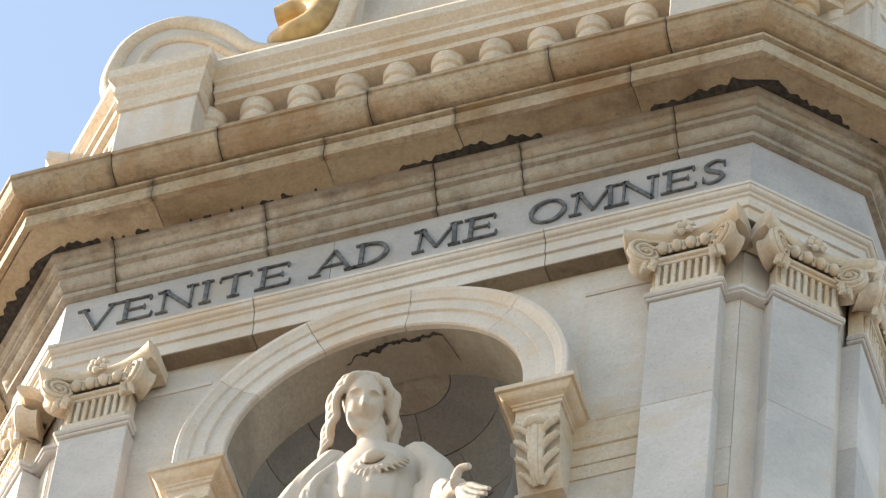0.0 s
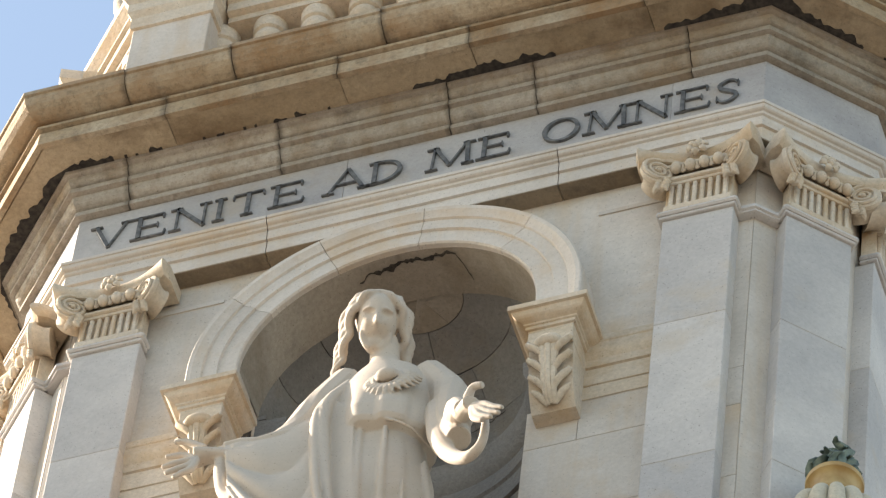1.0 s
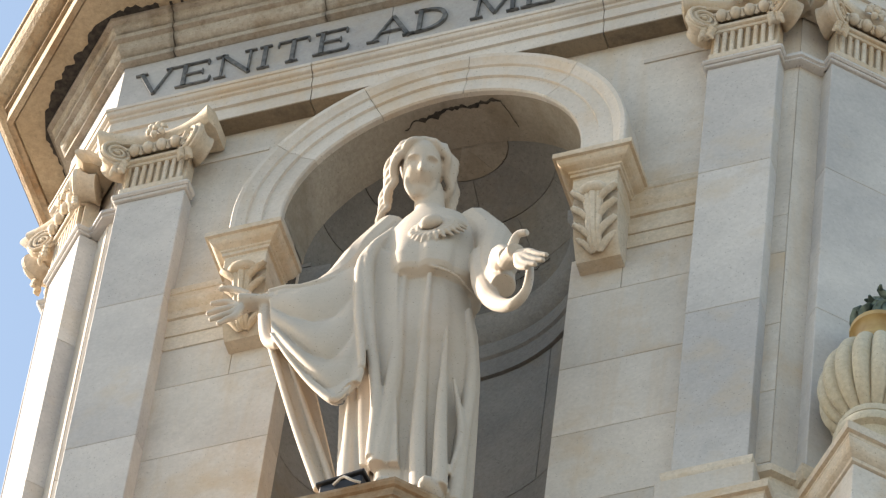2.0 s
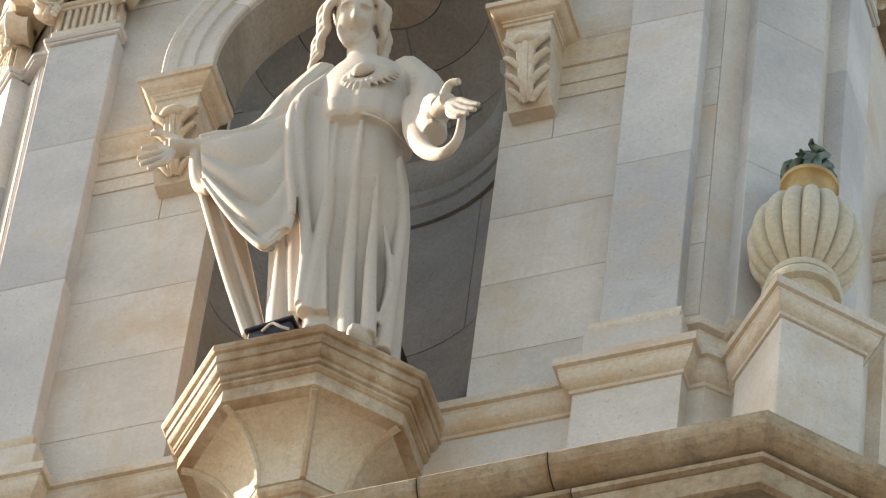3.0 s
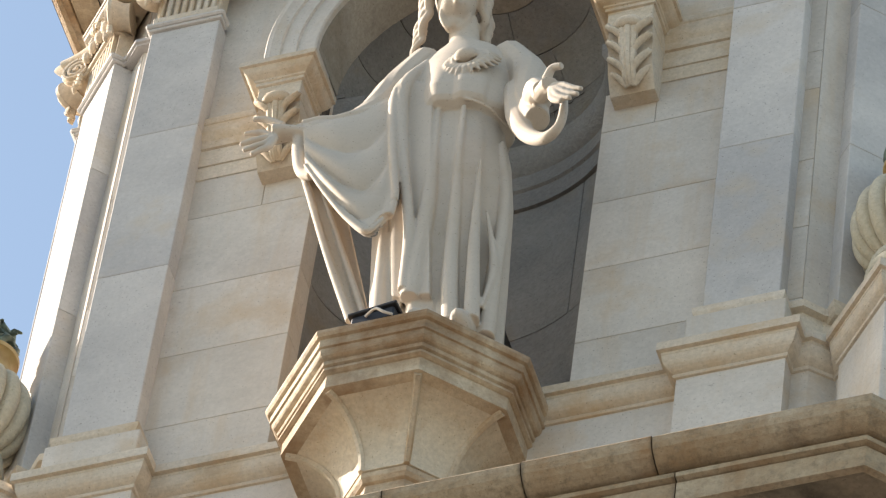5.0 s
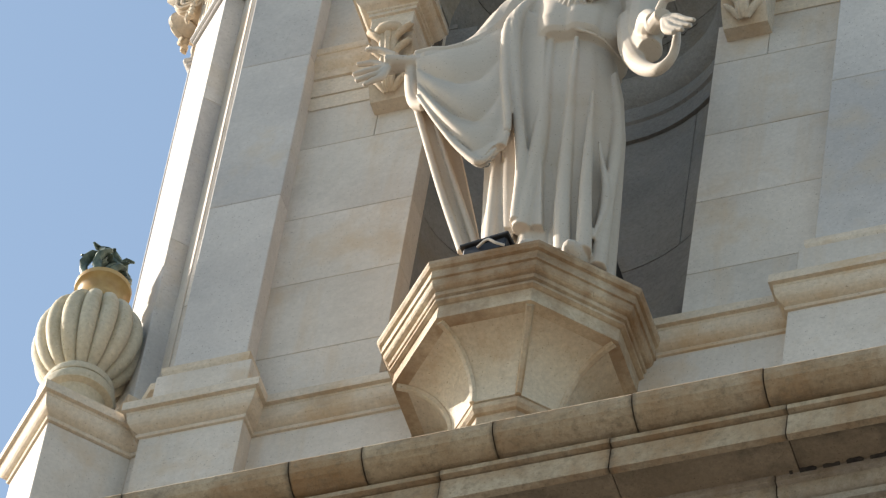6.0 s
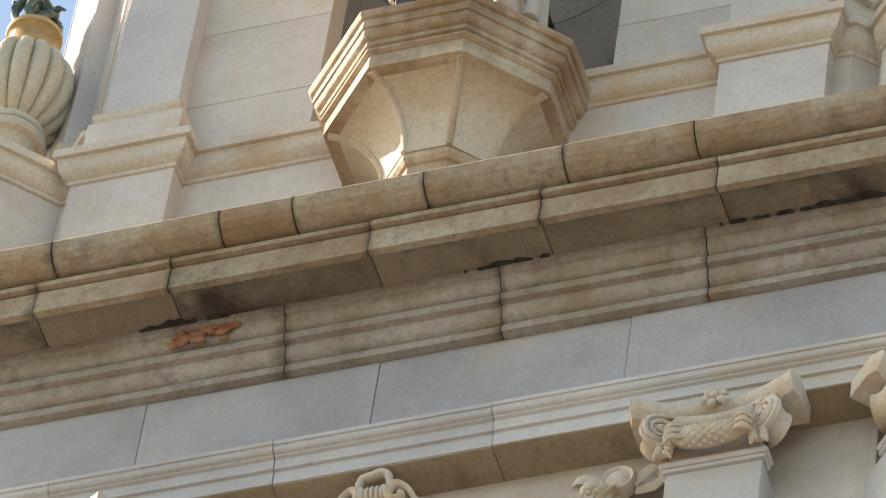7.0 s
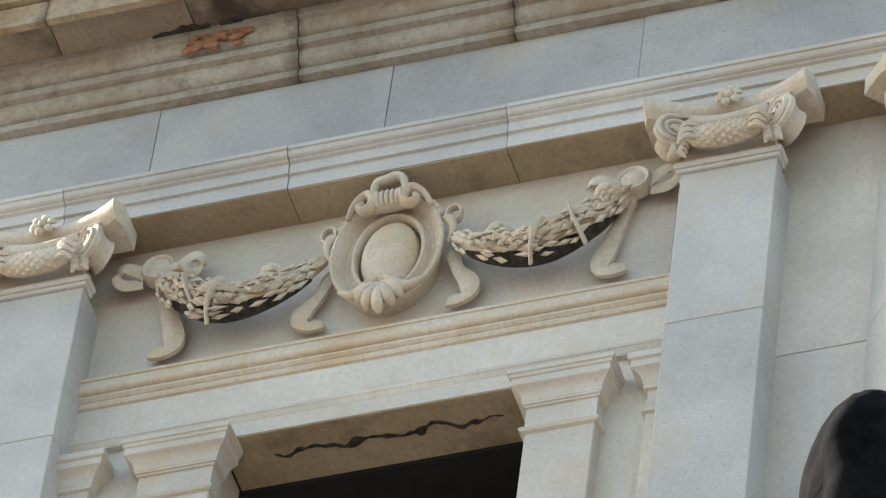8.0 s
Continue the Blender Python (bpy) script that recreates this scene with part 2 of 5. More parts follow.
def course(name, parent, plan, profile, joints, material, gap=0.006):
    """A course of stones round the tower: cut at the joints along the front, one long piece round the back."""
    yf = plan[0][1]
    right = [plan[i] for i in (1, 2, 3, 4, 5, 6)] + [(plan[6][0], 1.6)]
    left = [(plan[6][0], 1.59), plan[7], plan[0]]
    cuts = [left + [(joints[0] - gap / 2, yf)]]
    cuts += [[(a + gap / 2, yf), (b - gap / 2, yf)] for a, b in zip(joints, joints[1:])]
    cuts += [[(joints[-1] + gap / 2, yf)] + right]
    for c in cuts:
        bm = bmesh.new()
        sweep(bm, c, profile)
        ob = part(name, bm, material, parent)
        if len(c) == 2:
            ob.location = (0, random.uniform(-0.004, 0.003), random.uniform(-0.002, 0.0015))


def moulding(points, back=-0.15):
    """Closes a face profile, given from bottom to top as (out, height), at the back."""
    return [*points, (back, points[-1][1]), (back, points[0][1])]


def arc(q0, z0, q1, z1, bulge, n=6):
    """A curved bit of a profile between two points; bulge out is plus."""
    out = []
    for k in range(n + 1):
        f = k / n
        out.append((q0 + (q1 - q0) * f + bulge * math.sin(math.pi * f) * 0.7, z0 + (z1 - z0) * f - bulge * math.sin(math.pi * f) * 0.7))
    return out


# ---- ground and far setting ----
bm = bmesh.new()
box(bm, -1500, 1500, -1500, 1500, -0.3, 0)
tagged(finish("ground", bm, PAVING), "unseen stone paving that reaches far round the tower, darkened against bounced light", "ground", kind="structure")

# ---- upper storey: walls ----
wall_north = thing("wall_upper", "pale ashlar stone wall of the tower's upper storey", "wall", kind="structure")
# chamfers, sides and back behind the pilasters, with the belfry arch in the right side
core = shift(UP + [UP[0]], -0.08)
core[0] = core[-1] = Vector((-1.497 + 0.033, 0.08))
bm = bmesh.new()
for a, b, z0, z1 in ((1, 2, 21.2, 26.0), (4, 5, 21.2, 26.0), (5, 6, 21.2, 26.0), (6, 7, 21.2, 26.0), (7, 8, 21.2, 26.0), (3, 4, 21.2, 26.0)):
    p, q = core[a], core[b]
    sweep(bm, [(p.x, p.y), (q.x, q.y)], [(0, z0), (0, z1), (-0.3, z1), (-0.3, z0)])
part("wall_shell", bm, WALL, wall_north)


def arched_wall(bm, x0, x1, z0, z1, half, zc, y0, y1, cx=0.0, n=24, m=None):
    """A wall with an arched opening that goes down to z0."""
    pts = [(cx - half, z0), (cx - half, zc)] + [(cx - half * math.cos(math.pi * k / n), zc + half * math.sin(math.pi * k / n)) for k in range(1, n)] + [(cx + half, zc), (cx + half, z0)]
    outer = []
    for k, (x, z) in enumerate(pts):
        if k == 0:
            outer.append((x0, z0))
        elif k == 1:
            outer.append((x0, zc))
        elif k == len(pts) - 1:
            outer.append((x1, z0))
        elif k == len(pts) - 2:
            outer.append((x1, zc))
        else:
            a = math.pi * (k - 1) / n
            dx, dz = -math.cos(a), math.sin(a)
            s = min([((x1 - cx) / dx) if dx > 1e-6 else 1e9, ((x0 - cx) / dx) if dx < -1e-6 else 1e9, ((z1 - zc) / dz) if dz > 1e-6 else 1e9])
            outer.append((cx + dx * s, zc + dz * s))
    made = []
    rows = [[bm.verts.new((x, y, z)) for x, z in row] for row, y in ((pts, y0), (outer, y0), (outer, y1), (pts, y1))]
    for r in range(4):
        a, b = rows[r], rows[(r + 1) % 4]
        for k in range(len(pts) - 1):
            bm.faces.new((a[k], a[k + 1], b[k + 1], b[k]))
    bm.faces.new([r[0] for r in rows])
    bm.faces.new([r[-1] for r in rows])
    if m is not None:
        for r in rows:
            for v in r:
                v.co = m @ v.co


ZC = 25.0
bm = bmesh.new()
arched_wall(bm, -1.46, 1.46, 24.40, 26.0, 0.625, ZC, WALL_Y, WALL_Y + 0.12)
part("spandrel_wall", bm, WALL, wall_north)
rows_z = [21.2, 22.30, 22.76, 23.22, 23.66, 24.14, 24.40]
for s in (-1, 1):
    for k, (a, b) in enumerate(zip(rows_z, rows_z[1:])):
        cut = 0.80 if k % 2 else None
        for x0, x1 in ([(0.585, cut), (cut, 1.46)] if cut and k > 3 else [(0.585, 1.46)]):
            bm = bmesh.new()
            box(bm, min(s * x0, s * x1) + 0.001, max(s * x0, s * x1) - 0.001, WALL_Y, 0.36, a + 0.0015, b - 0.0015, 0.002)
            part("stone_block", bm, WALL, wall_north)
bm = bmesh.new()
box(bm, -1.45, -0.60, WALL_Y + 0.012, 0.35, 21.2, 24.4)
box(bm, 0.60, 1.45, WALL_Y + 0.012, 0.35, 21.2, 24.4)
part("joint_filling", bm, GRIT, wall_north)
# the side with its belfry arch
side = Matrix.Translation((1.787, 0.29, 0)) @ pose(0, 0, 0, 0, 0, 90)
bm = bmesh.new()
arched_wall(bm, 0.04, 3.10, 21.2, 26.0, 0.52, 24.62, 0.0, 0.14, cx=1.57, m=side)
part("side_wall", bm, WALL, wall_north)
bm = bmesh.new()
pts = []
rings = []
for y, r in ((-0.07, 0.54), (-0.07, 0.62), (-0.11, 0.63), (-0.11, 0.76), (0.02, 0.76), (0.02, 0.54)):
    rings.append([side @ Vector((1.57 - r * math.cos(math.pi * k / 24), y, 24.62 + r * math.sin(math.pi * k / 24))) for k in range(25)])
skin(bm, rings + [rings[0]], close_ring=False, caps=False)
part("side_archivolt", bm, CREAM, wall_north, "cream moulded arch over the belfry opening")
bm = bmesh.new()
for a, b in ((0.80, 1.05), (2.09, 2.34)):
    box(bm, a, b, -0.13, 0.05, 24.44, 24.622, 0.01, side)
    box(bm, a + 0.015, b - 0.015, -0.115, 0.05, 24.42, 24.44, 0.004, side)
    box(bm, a + 0.03, b - 0.03, -0.10, 0.05, 24.30, 24.42, 0.01, side)
    box(bm, a + 0.05, b - 0.05, -0.06, 0.05, 21.3, 24.30, 0.0, side)
part("side_impost", bm, CREAM, wall_north)
# brick lining behind the belfry arch
lining = thing("belfry_lining", "rough red brick lining inside the belfry arch", "brick wall", kind="structure")
bm = bmesh.new()
box(bm, 2.155, 2.6, 0.14, 0.95, 21.3, 26.0, 0, side)
box(bm, 0.5, 2.7, 0.95, 1.1, 21.3, 26.0, 0, side)
part("mortar_bed", bm, MORTAR, lining)
brick = None
bm0 = bmesh.new()
box(bm0, -0.115, 0.115, -0.05, 0.05, -0.028, 0.028, 0.005)
for r in range(46):
    for k in range(4):
        if brick is None:
            brick = part("brick", bm0, BRICK, lining)
            ob = brick
        else:
            ob = new("brick", brick.data)
            ob.parent = lining
        ob.matrix_local = side @ Matrix.Translation((2.145 + random.uniform(-0.012, 0.008), 0.20 + k * 0.245 - (r % 2) * 0.12 + random.uniform(-.006, .006), 22.6 + r * 0.068)) @ pose(0, 0, 0, 0, 0, 90)

bell = thing("bell", "black bronze bell hanging behind the belfry arch", "bell")
bm = bmesh.new()
revolve(bm, [(0.24, -0.30), (0.25, -0.29), (0.215, -0.21), (0.18, -0.10), (0.165, 0.0), (0.15, 0.06), (0.11, 0.105), (0.04, 0.128), (0.002, 0.13)], 32)
part("bell_body", bm, BRONZE, bell, smooth=40)
bm = bmesh.new()
tube(bm, [(0, 0, 0.12), (0, 0, 0.9)], 0.03, 8)
part("hanger", bm, BRONZE, bell)
bell.location = (1.60, 2.438, 24.703)

# ---- niche ----
niche = thing("niche", "weathered stone niche with a half dome, shade put into its colour", "niche", kind="structure")
NR, DR, ND = 0.585, 0.622, 0.78


def shell(bm, a0, a1, b0, b1, r0, r1, n=6):
    """A block of the half dome, between turns a and heights b (degrees)."""
    rings = []
    for i in range(n + 1):
        a = radians(a0 + (a1 - a0) * i / n)
        ring = []
        for r, bb in ((r0, b0), (r0, (b0 + b1) / 2), (r0, b1), (r1, b1), (r1, (b0 + b1) / 2), (r1, b0)):
            b = radians(bb)
            ring.append((-r * math.cos(a) * math.cos(b), WALL_Y + 0.115 + ND * r * math.sin(a) * math.cos(b), ZC + r * math.sin(b)))
        rings.append(ring)
    skin(bm, rings)


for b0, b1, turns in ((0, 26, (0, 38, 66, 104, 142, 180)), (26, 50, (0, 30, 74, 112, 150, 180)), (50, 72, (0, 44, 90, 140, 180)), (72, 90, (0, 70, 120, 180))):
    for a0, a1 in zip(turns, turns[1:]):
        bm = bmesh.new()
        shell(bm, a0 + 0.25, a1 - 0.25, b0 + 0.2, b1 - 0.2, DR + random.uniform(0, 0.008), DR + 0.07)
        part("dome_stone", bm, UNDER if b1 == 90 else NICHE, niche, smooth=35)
bm = bmesh.new()
shell(bm, 0, 180, 0, 45, DR + 0.08, DR + 0.20, 24)
shell(bm, 0, 180, 45, 89, DR + 0.08, DR + 0.20, 24)
part("dome_backing", bm, GRIT, niche)
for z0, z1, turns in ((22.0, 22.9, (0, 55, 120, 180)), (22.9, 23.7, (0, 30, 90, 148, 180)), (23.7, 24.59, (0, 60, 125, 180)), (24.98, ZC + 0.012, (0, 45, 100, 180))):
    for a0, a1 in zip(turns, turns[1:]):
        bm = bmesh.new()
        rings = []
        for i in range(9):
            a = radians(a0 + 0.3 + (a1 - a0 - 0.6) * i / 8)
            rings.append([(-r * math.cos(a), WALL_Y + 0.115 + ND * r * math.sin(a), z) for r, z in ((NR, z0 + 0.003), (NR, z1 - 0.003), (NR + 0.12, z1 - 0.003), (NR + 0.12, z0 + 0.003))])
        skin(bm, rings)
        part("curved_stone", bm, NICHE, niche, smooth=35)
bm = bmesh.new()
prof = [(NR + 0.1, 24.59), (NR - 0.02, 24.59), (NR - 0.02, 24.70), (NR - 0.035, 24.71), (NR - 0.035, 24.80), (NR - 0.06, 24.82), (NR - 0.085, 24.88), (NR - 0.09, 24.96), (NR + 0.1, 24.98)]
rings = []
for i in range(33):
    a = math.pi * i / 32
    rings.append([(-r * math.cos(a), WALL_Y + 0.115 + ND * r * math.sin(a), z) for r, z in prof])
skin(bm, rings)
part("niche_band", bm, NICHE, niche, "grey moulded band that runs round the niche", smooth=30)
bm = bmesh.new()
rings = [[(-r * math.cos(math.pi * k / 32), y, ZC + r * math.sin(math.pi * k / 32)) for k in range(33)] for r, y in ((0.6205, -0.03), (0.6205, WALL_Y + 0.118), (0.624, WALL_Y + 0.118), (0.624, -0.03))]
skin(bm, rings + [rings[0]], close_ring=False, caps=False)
part("arch_underside", bm, UNDER, niche, "brown underside of the arch", smooth=40)


def ragged(name, parent, line, seed, wide=0.012, lift=0.004):
    """An open ragged crack: a dark strip of uneven width along points on a surface, (point, across, out)."""
    bm = bmesh.new()
    prev = None
    for k, (p, across, out) in enumerate(line):
        j = noise.noise(Vector((k * 0.31, seed, 0))) * wide * 1.6
        w = wide * (0.25 + 0.75 * abs(noise.noise(Vector((k * 0.43, seed, 5.0)))) * 2.2) * math.sin(math.pi * (k + 0.5) / len(line)) ** 0.4
        c = p + across * j + out * lift
        now = [bm.verts.new(c - across * w), bm.verts.new(c + out * 0.002), bm.verts.new(c + across * w)]
        if prev:
            for i in range(2):
                bm.faces.new((prev[i], prev[i + 1], now[i + 1], now[i]))
        prev = now
    return part(name, bm, GRIME_SHADE, parent)


def intrados(a0, a1, y0, y1, n=40):
    out = []
    for k in range(n):
        f = k / (n - 1)
        a = radians(a0 + (a1 - a0) * f)
        o = Vector((math.cos(a), 0, -math.sin(a)))
        out.append((Vector((-0.6205 * math.cos(a), y0 + (y1 - y0) * f, ZC + 0.6205 * math.sin(a))), Vector((0, 1, 0)), o))
    return out


def domed(a0, b0, a1, b1, n=26):
    out = []
    for k in range(n):
        f = k / (n - 1)
        a, b = radians(a0 + (a1 - a0) * f), radians(b0 + (b1 - b0) * f)
        o = Vector((math.cos(a) * math.cos(b), -math.sin(a) * math.cos(b), -math.sin(b)))
        p = Vector((0, WALL_Y + 0.115, ZC)) - Vector((o.x, o.y * ND, o.z)) * DR
        d = Vector((math.sin(a), math.cos(a), 0)) if abs(b1 - b0) > abs(a1 - a0) else Vector((0, 0, 1))
        out.append((p, d, o))
    return out


ragged("crack", niche, intrados(72, 112, 0.03, 0.0), 1.3, 0.016)
ragged("crack", niche, intrados(112, 116, 0.0, 0.12, 20), 4.7, 0.008)
ragged("crack", niche, domed(96, 50, 102, 20), 2.2, 0.007)
ragged("crack", niche, domed(102, 22, 120, 24), 6.1, 0.007)
ragged("crack", niche, domed(60, 26, 38, 24), 7.4, 0.006)
ragged("crack", niche, domed(72, 2, 74, 24), 8.8, 0.007)
bm = bmesh.new()
box(bm, -0.75, 0.75, WALL_Y + 0.02, 0.9, 21.7, 22.0)
part("niche_floor", bm, NICHE, niche)
bm = bmesh.new()
box(bm, 0.15, 0.195, 0.30, 0.42, 22.0, 23.30)
part("electric_box", bm, BLACK, niche, "small black box")

# ---- upper storey: entablature ----
ent = thing("upper_entablature", "weathered stone entablature with a lettered frieze", "entablature", kind="structure")
# architrave of two bands with a moulded top
course("architrave_stone", ent, UP, moulding([(0.0, 25.93), (0.0, 26.01), (0.012, 26.012), (0.012, 26.075), (0.022, 26.08), (0.022, 26.092), *arc(0.024, 26.095, 0.042, 26.12, 0.008, 4), (0.048, 26.122), (0.048, 26.14)], -0.30), [-0.616, 0.639], WALL, 0.004)
course("frieze_stone", ent, UP, moulding([(0.0, 26.12), (0.0, 26.518)], -0.30), [-0.31, 1.10], FRIEZE, 0.002)
course("bed_stone", ent, UP, moulding([(0.004, 26.52), (0.03, 26.523), (0.03, 26.552), (0.012, 26.555), (0.012, 26.568), *arc(0.018, 26.57, 0.06, 26.632, 0.014), (0.082, 26.634), (0.082, 26.664), (0.058, 26.667), (0.058, 26.676), *arc(0.066, 26.678, 0.10, 26.722, 0.012), (0.122, 26.724), (0.122, 26.754)], -0.30), [-1.272, -0.60, 0.142, 0.519, 1.186], BED, 0.004)
course("corona_stone", ent, UP, moulding([(0.0, 26.756), (0.20, 26.756), (0.255, 26.772), (0.258, 26.742), (0.285, 26.742), (0.285, 26.826), (0.272, 26.828), (0.272, 26.836), (0.302, 26.840), (0.302, 26.858), (0.285, 26.860), (0.285, 26.874)], -0.30), [-1.048, -0.289, 0.287, 1.049], CORNICE, 0.003)
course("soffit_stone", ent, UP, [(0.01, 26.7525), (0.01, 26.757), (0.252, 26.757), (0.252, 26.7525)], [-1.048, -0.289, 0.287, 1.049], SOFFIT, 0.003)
# thin slab whose dark colour adds shade below the architrave
course("architrave_soffit", ent, UP, [(-0.25, 25.926), (-0.25, 25.931), (-0.004, 25.931), (-0.004, 25.926)], [-0.616, 0.639], SHADE_SOOT, 0.004)
course("crown_stone", ent, UP, moulding([(0.315, 26.876), (0.335, 26.882), (0.362, 26.896), (0.382, 26.915), (0.393, 26.94), (0.396, 26.962), (0.406, 26.966), (0.406, 26.99), (0.30, 27.0)], -0.30), [-1.211, -0.737, -0.075, 0.718, 1.228], CORNICE, 0.004)
bm = bmesh.new()
sweep(bm, UP + [UP[0]], [(-0.31, 26.9), (-0.31, 27.02), (-1.6, 27.02), (-1.6, 26.9)])
part("roof_slab", bm, WALL, ent)

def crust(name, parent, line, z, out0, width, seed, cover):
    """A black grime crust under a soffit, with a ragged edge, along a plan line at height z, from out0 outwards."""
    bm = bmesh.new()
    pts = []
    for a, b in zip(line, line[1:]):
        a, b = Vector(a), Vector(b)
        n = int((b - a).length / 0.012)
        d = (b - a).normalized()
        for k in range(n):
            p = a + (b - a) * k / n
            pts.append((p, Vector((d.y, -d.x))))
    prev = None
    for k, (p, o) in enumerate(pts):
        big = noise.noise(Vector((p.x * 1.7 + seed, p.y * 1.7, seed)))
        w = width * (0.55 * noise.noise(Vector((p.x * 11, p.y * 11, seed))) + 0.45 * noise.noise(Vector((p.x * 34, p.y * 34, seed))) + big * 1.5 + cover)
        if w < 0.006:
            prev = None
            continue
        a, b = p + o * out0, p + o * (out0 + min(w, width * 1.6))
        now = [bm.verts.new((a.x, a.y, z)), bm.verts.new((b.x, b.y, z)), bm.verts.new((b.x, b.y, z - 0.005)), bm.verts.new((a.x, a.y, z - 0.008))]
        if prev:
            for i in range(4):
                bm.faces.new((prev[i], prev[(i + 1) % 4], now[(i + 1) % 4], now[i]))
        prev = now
    return part(name, bm, GRIME_SHADE, parent, "black grime crust under the cornice")


UP_SEEN = [(-1.867, 1.5), (-1.867, 0.37), (-1.497, 0), (1.497, 0), (1.867, 0.37), (1.867, 1.5)]
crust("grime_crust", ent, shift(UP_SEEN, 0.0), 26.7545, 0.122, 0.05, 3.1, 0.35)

# the glyphs are strokes with serifs, one letter an object
STROKES = {
    "V": [((0.05, 1), (0.5, 0), 0.16), ((0.95, 1), (0.5, 0), 0.07)],
    "E": [((0.2, 0), (0.2, 1), 0.16), ((0.2, 0.96), (0.85, 0.96), 0.08), ((0.2, 0.52), (0.7, 0.52), 0.08), ((0.2, 0.04), (0.9, 0.04), 0.08), ((0.85, 0.96), (0.83, 0.80), 0.06), ((0.9, 0.04), (0.93, 0.22), 0.06), ((0.7, 0.42), (0.7, 0.62), 0.05)],
    "N": [((0.14, 0), (0.14, 1), 0.08), ((0.12, 1), (0.88, 0), 0.16), ((0.86, 0), (0.86, 1), 0.08)],
    "I": [((0.5, 0), (0.5, 1), 0.16)],
    "T": [((0.5, 0), (0.5, 1), 0.16), ((0.06, 0.96), (0.94, 0.96), 0.08), ((0.06, 0.98), (0.04, 0.78), 0.06), ((0.94, 0.98), (0.96, 0.78), 0.06)],
    "A": [((0.08, 0), (0.5, 1), 0.08), ((0.92, 0), (0.5, 1), 0.16), ((0.24, 0.36), (0.76, 0.36), 0.07)],
    "D": [((0.16, 0), (0.16, 1), 0.16)],
    "M": [((0.10, 0), (0.14, 1), 0.08), ((0.14, 1), (0.5, 0.1), 0.15), ((0.86, 1), (0.5, 0.1), 0.08), ((0.90, 0), (0.86, 1), 0.16)],
    "O": [], "S": [],
}
SERIFS = {"V": [(0.05, 1), (0.95, 1)], "E": [(0.16, 0), (0.16, 1)], "N": [(0.12, 0), (0.1, 1), (0.86, 1)], "I": [(0.5, 0), (0.5, 1)], "T": [(0.5, 0)],
          "A": [(0.08, 0), (0.92, 0)], "D": [(0.14, 0), (0.14, 1)], "M": [(0.1, 0), (0.1, 1), (0.9, 0), (0.9, 1)], "O": [], "S": []}


def letter_mesh(ch, w, h):
    bm = bmesh.new()
    y0, y1 = -0.012, 0.004

    def bar(a, b, t):
        a, b = Vector((a[0] * w, a[1] * h)), Vector((b[0] * w, b[1] * h))
        d = (b - a).normalized()
        n = Vector((-d.y, d.x)) * t * 0.66 * h / 2
        q = [a - n, a + n, b + n, b - n]
        c = (a + b) / 2
        rings = [[(p.x, y1, p.y) for p in q], [(p.x, y0 + 0.004, p.y) for p in q], [(c.x + (p.x - c.x) * 0.985, y0, c.y + (p.y - c.y) * 0.985) for p in q]]
        skin(bm, rings)

    def ribbon(pts, ts):
        rings = []
        for k, p in enumerate(pts):
            p = Vector((p[0] * w, p[1] * h))
            a, b = pts[max(k - 1, 0)], pts[min(k + 1, len(pts) - 1)]
            d = Vector(((b[0] - a[0]) * w, (b[1] - a[1]) * h)).normalized()
            n = Vector((-d.y, d.x)) * ts[k] * 0.66 * h / 2
            rings.append([(p.x - n.x, y1, p.y - n.y), (p.x + n.x, y1, p.y + n.y), (p.x + n.x, y0, p.y + n.y), (p.x - n.x, y0, p.y - n.y)])
        skin(bm, rings)

    for a, b, t in STROKES[ch]:
        bar(a, b, t)
    for x, z in SERIFS[ch]:
        zz = 0.035 if z == 0 else 0.965
        bar((x - 0.13 * h / w * 1.2, zz), (x + 0.13 * h / w * 1.2, zz), 0.07)
    if ch == "O":
        ribbon([(0.5 + 0.45 * math.cos(2 * math.pi * k / 28), 0.5 + 0.47 * math.sin(2 * math.pi * k / 28)) for k in range(29)], [0.08 + 0.10 * abs(math.cos(2 * math.pi * k / 28 + 0.3)) for k in range(29)])
    if ch == "D":
        ribbon([(0.16 + 0.74 * math.sin(math.pi * k / 18) ** 0.8, 0.5 + 0.46 * math.cos(math.pi * k / 18)) for k in range(19)], [0.08 + 0.09 * math.sin(math.pi * k / 18) for k in range(19)])
    if ch == "S":
        pts = spline([(0.85, 0.78, 0), (0.72, 0.93, 0), (0.45, 0.97, 0), (0.2, 0.80, 0), (0.30, 0.60, 0), (0.62, 0.45, 0), (0.82, 0.26, 0), (0.60, 0.05, 0), (0.30, 0.04, 0), (0.12, 0.22, 0)], 28)
        ribbon([(p.x, p.y) for p in pts], [0.07 + 0.11 * math.sin(math.pi * k / 27) ** 1.5 for k in range(28)])
        bar((0.85, 0.68), (0.85, 0.92), 0.05)
        bar((0.12, 0.10), (0.12, 0.34), 0.05)
    return bm


inscription = thing("inscription", "dark lead Latin letters on the frieze", "inscription")
TEXT = [("V", -1.414, 0.151), ("E", -1.243, 0.163), ("N", -1.067, 0.168), ("I", -0.887, 0.062), ("T", -0.805, 0.147), ("E", -0.638, 0.166), ("A", -0.390, 0.185), ("D", -0.200, 0.148), ("M", 0.054, 0.196), ("E", 0.268, 0.154), ("O", 0.551, 0.158), ("M", 0.732, 0.189), ("N", 0.933, 0.169), ("E", 1.119, 0.159), ("S", 1.283, 0.120)]
for ch, x, w in TEXT:
    ob = part("letter", letter_mesh(ch, w, 0.172), LEAD, inscription)
    ob.location = (x, 0, 26.255)

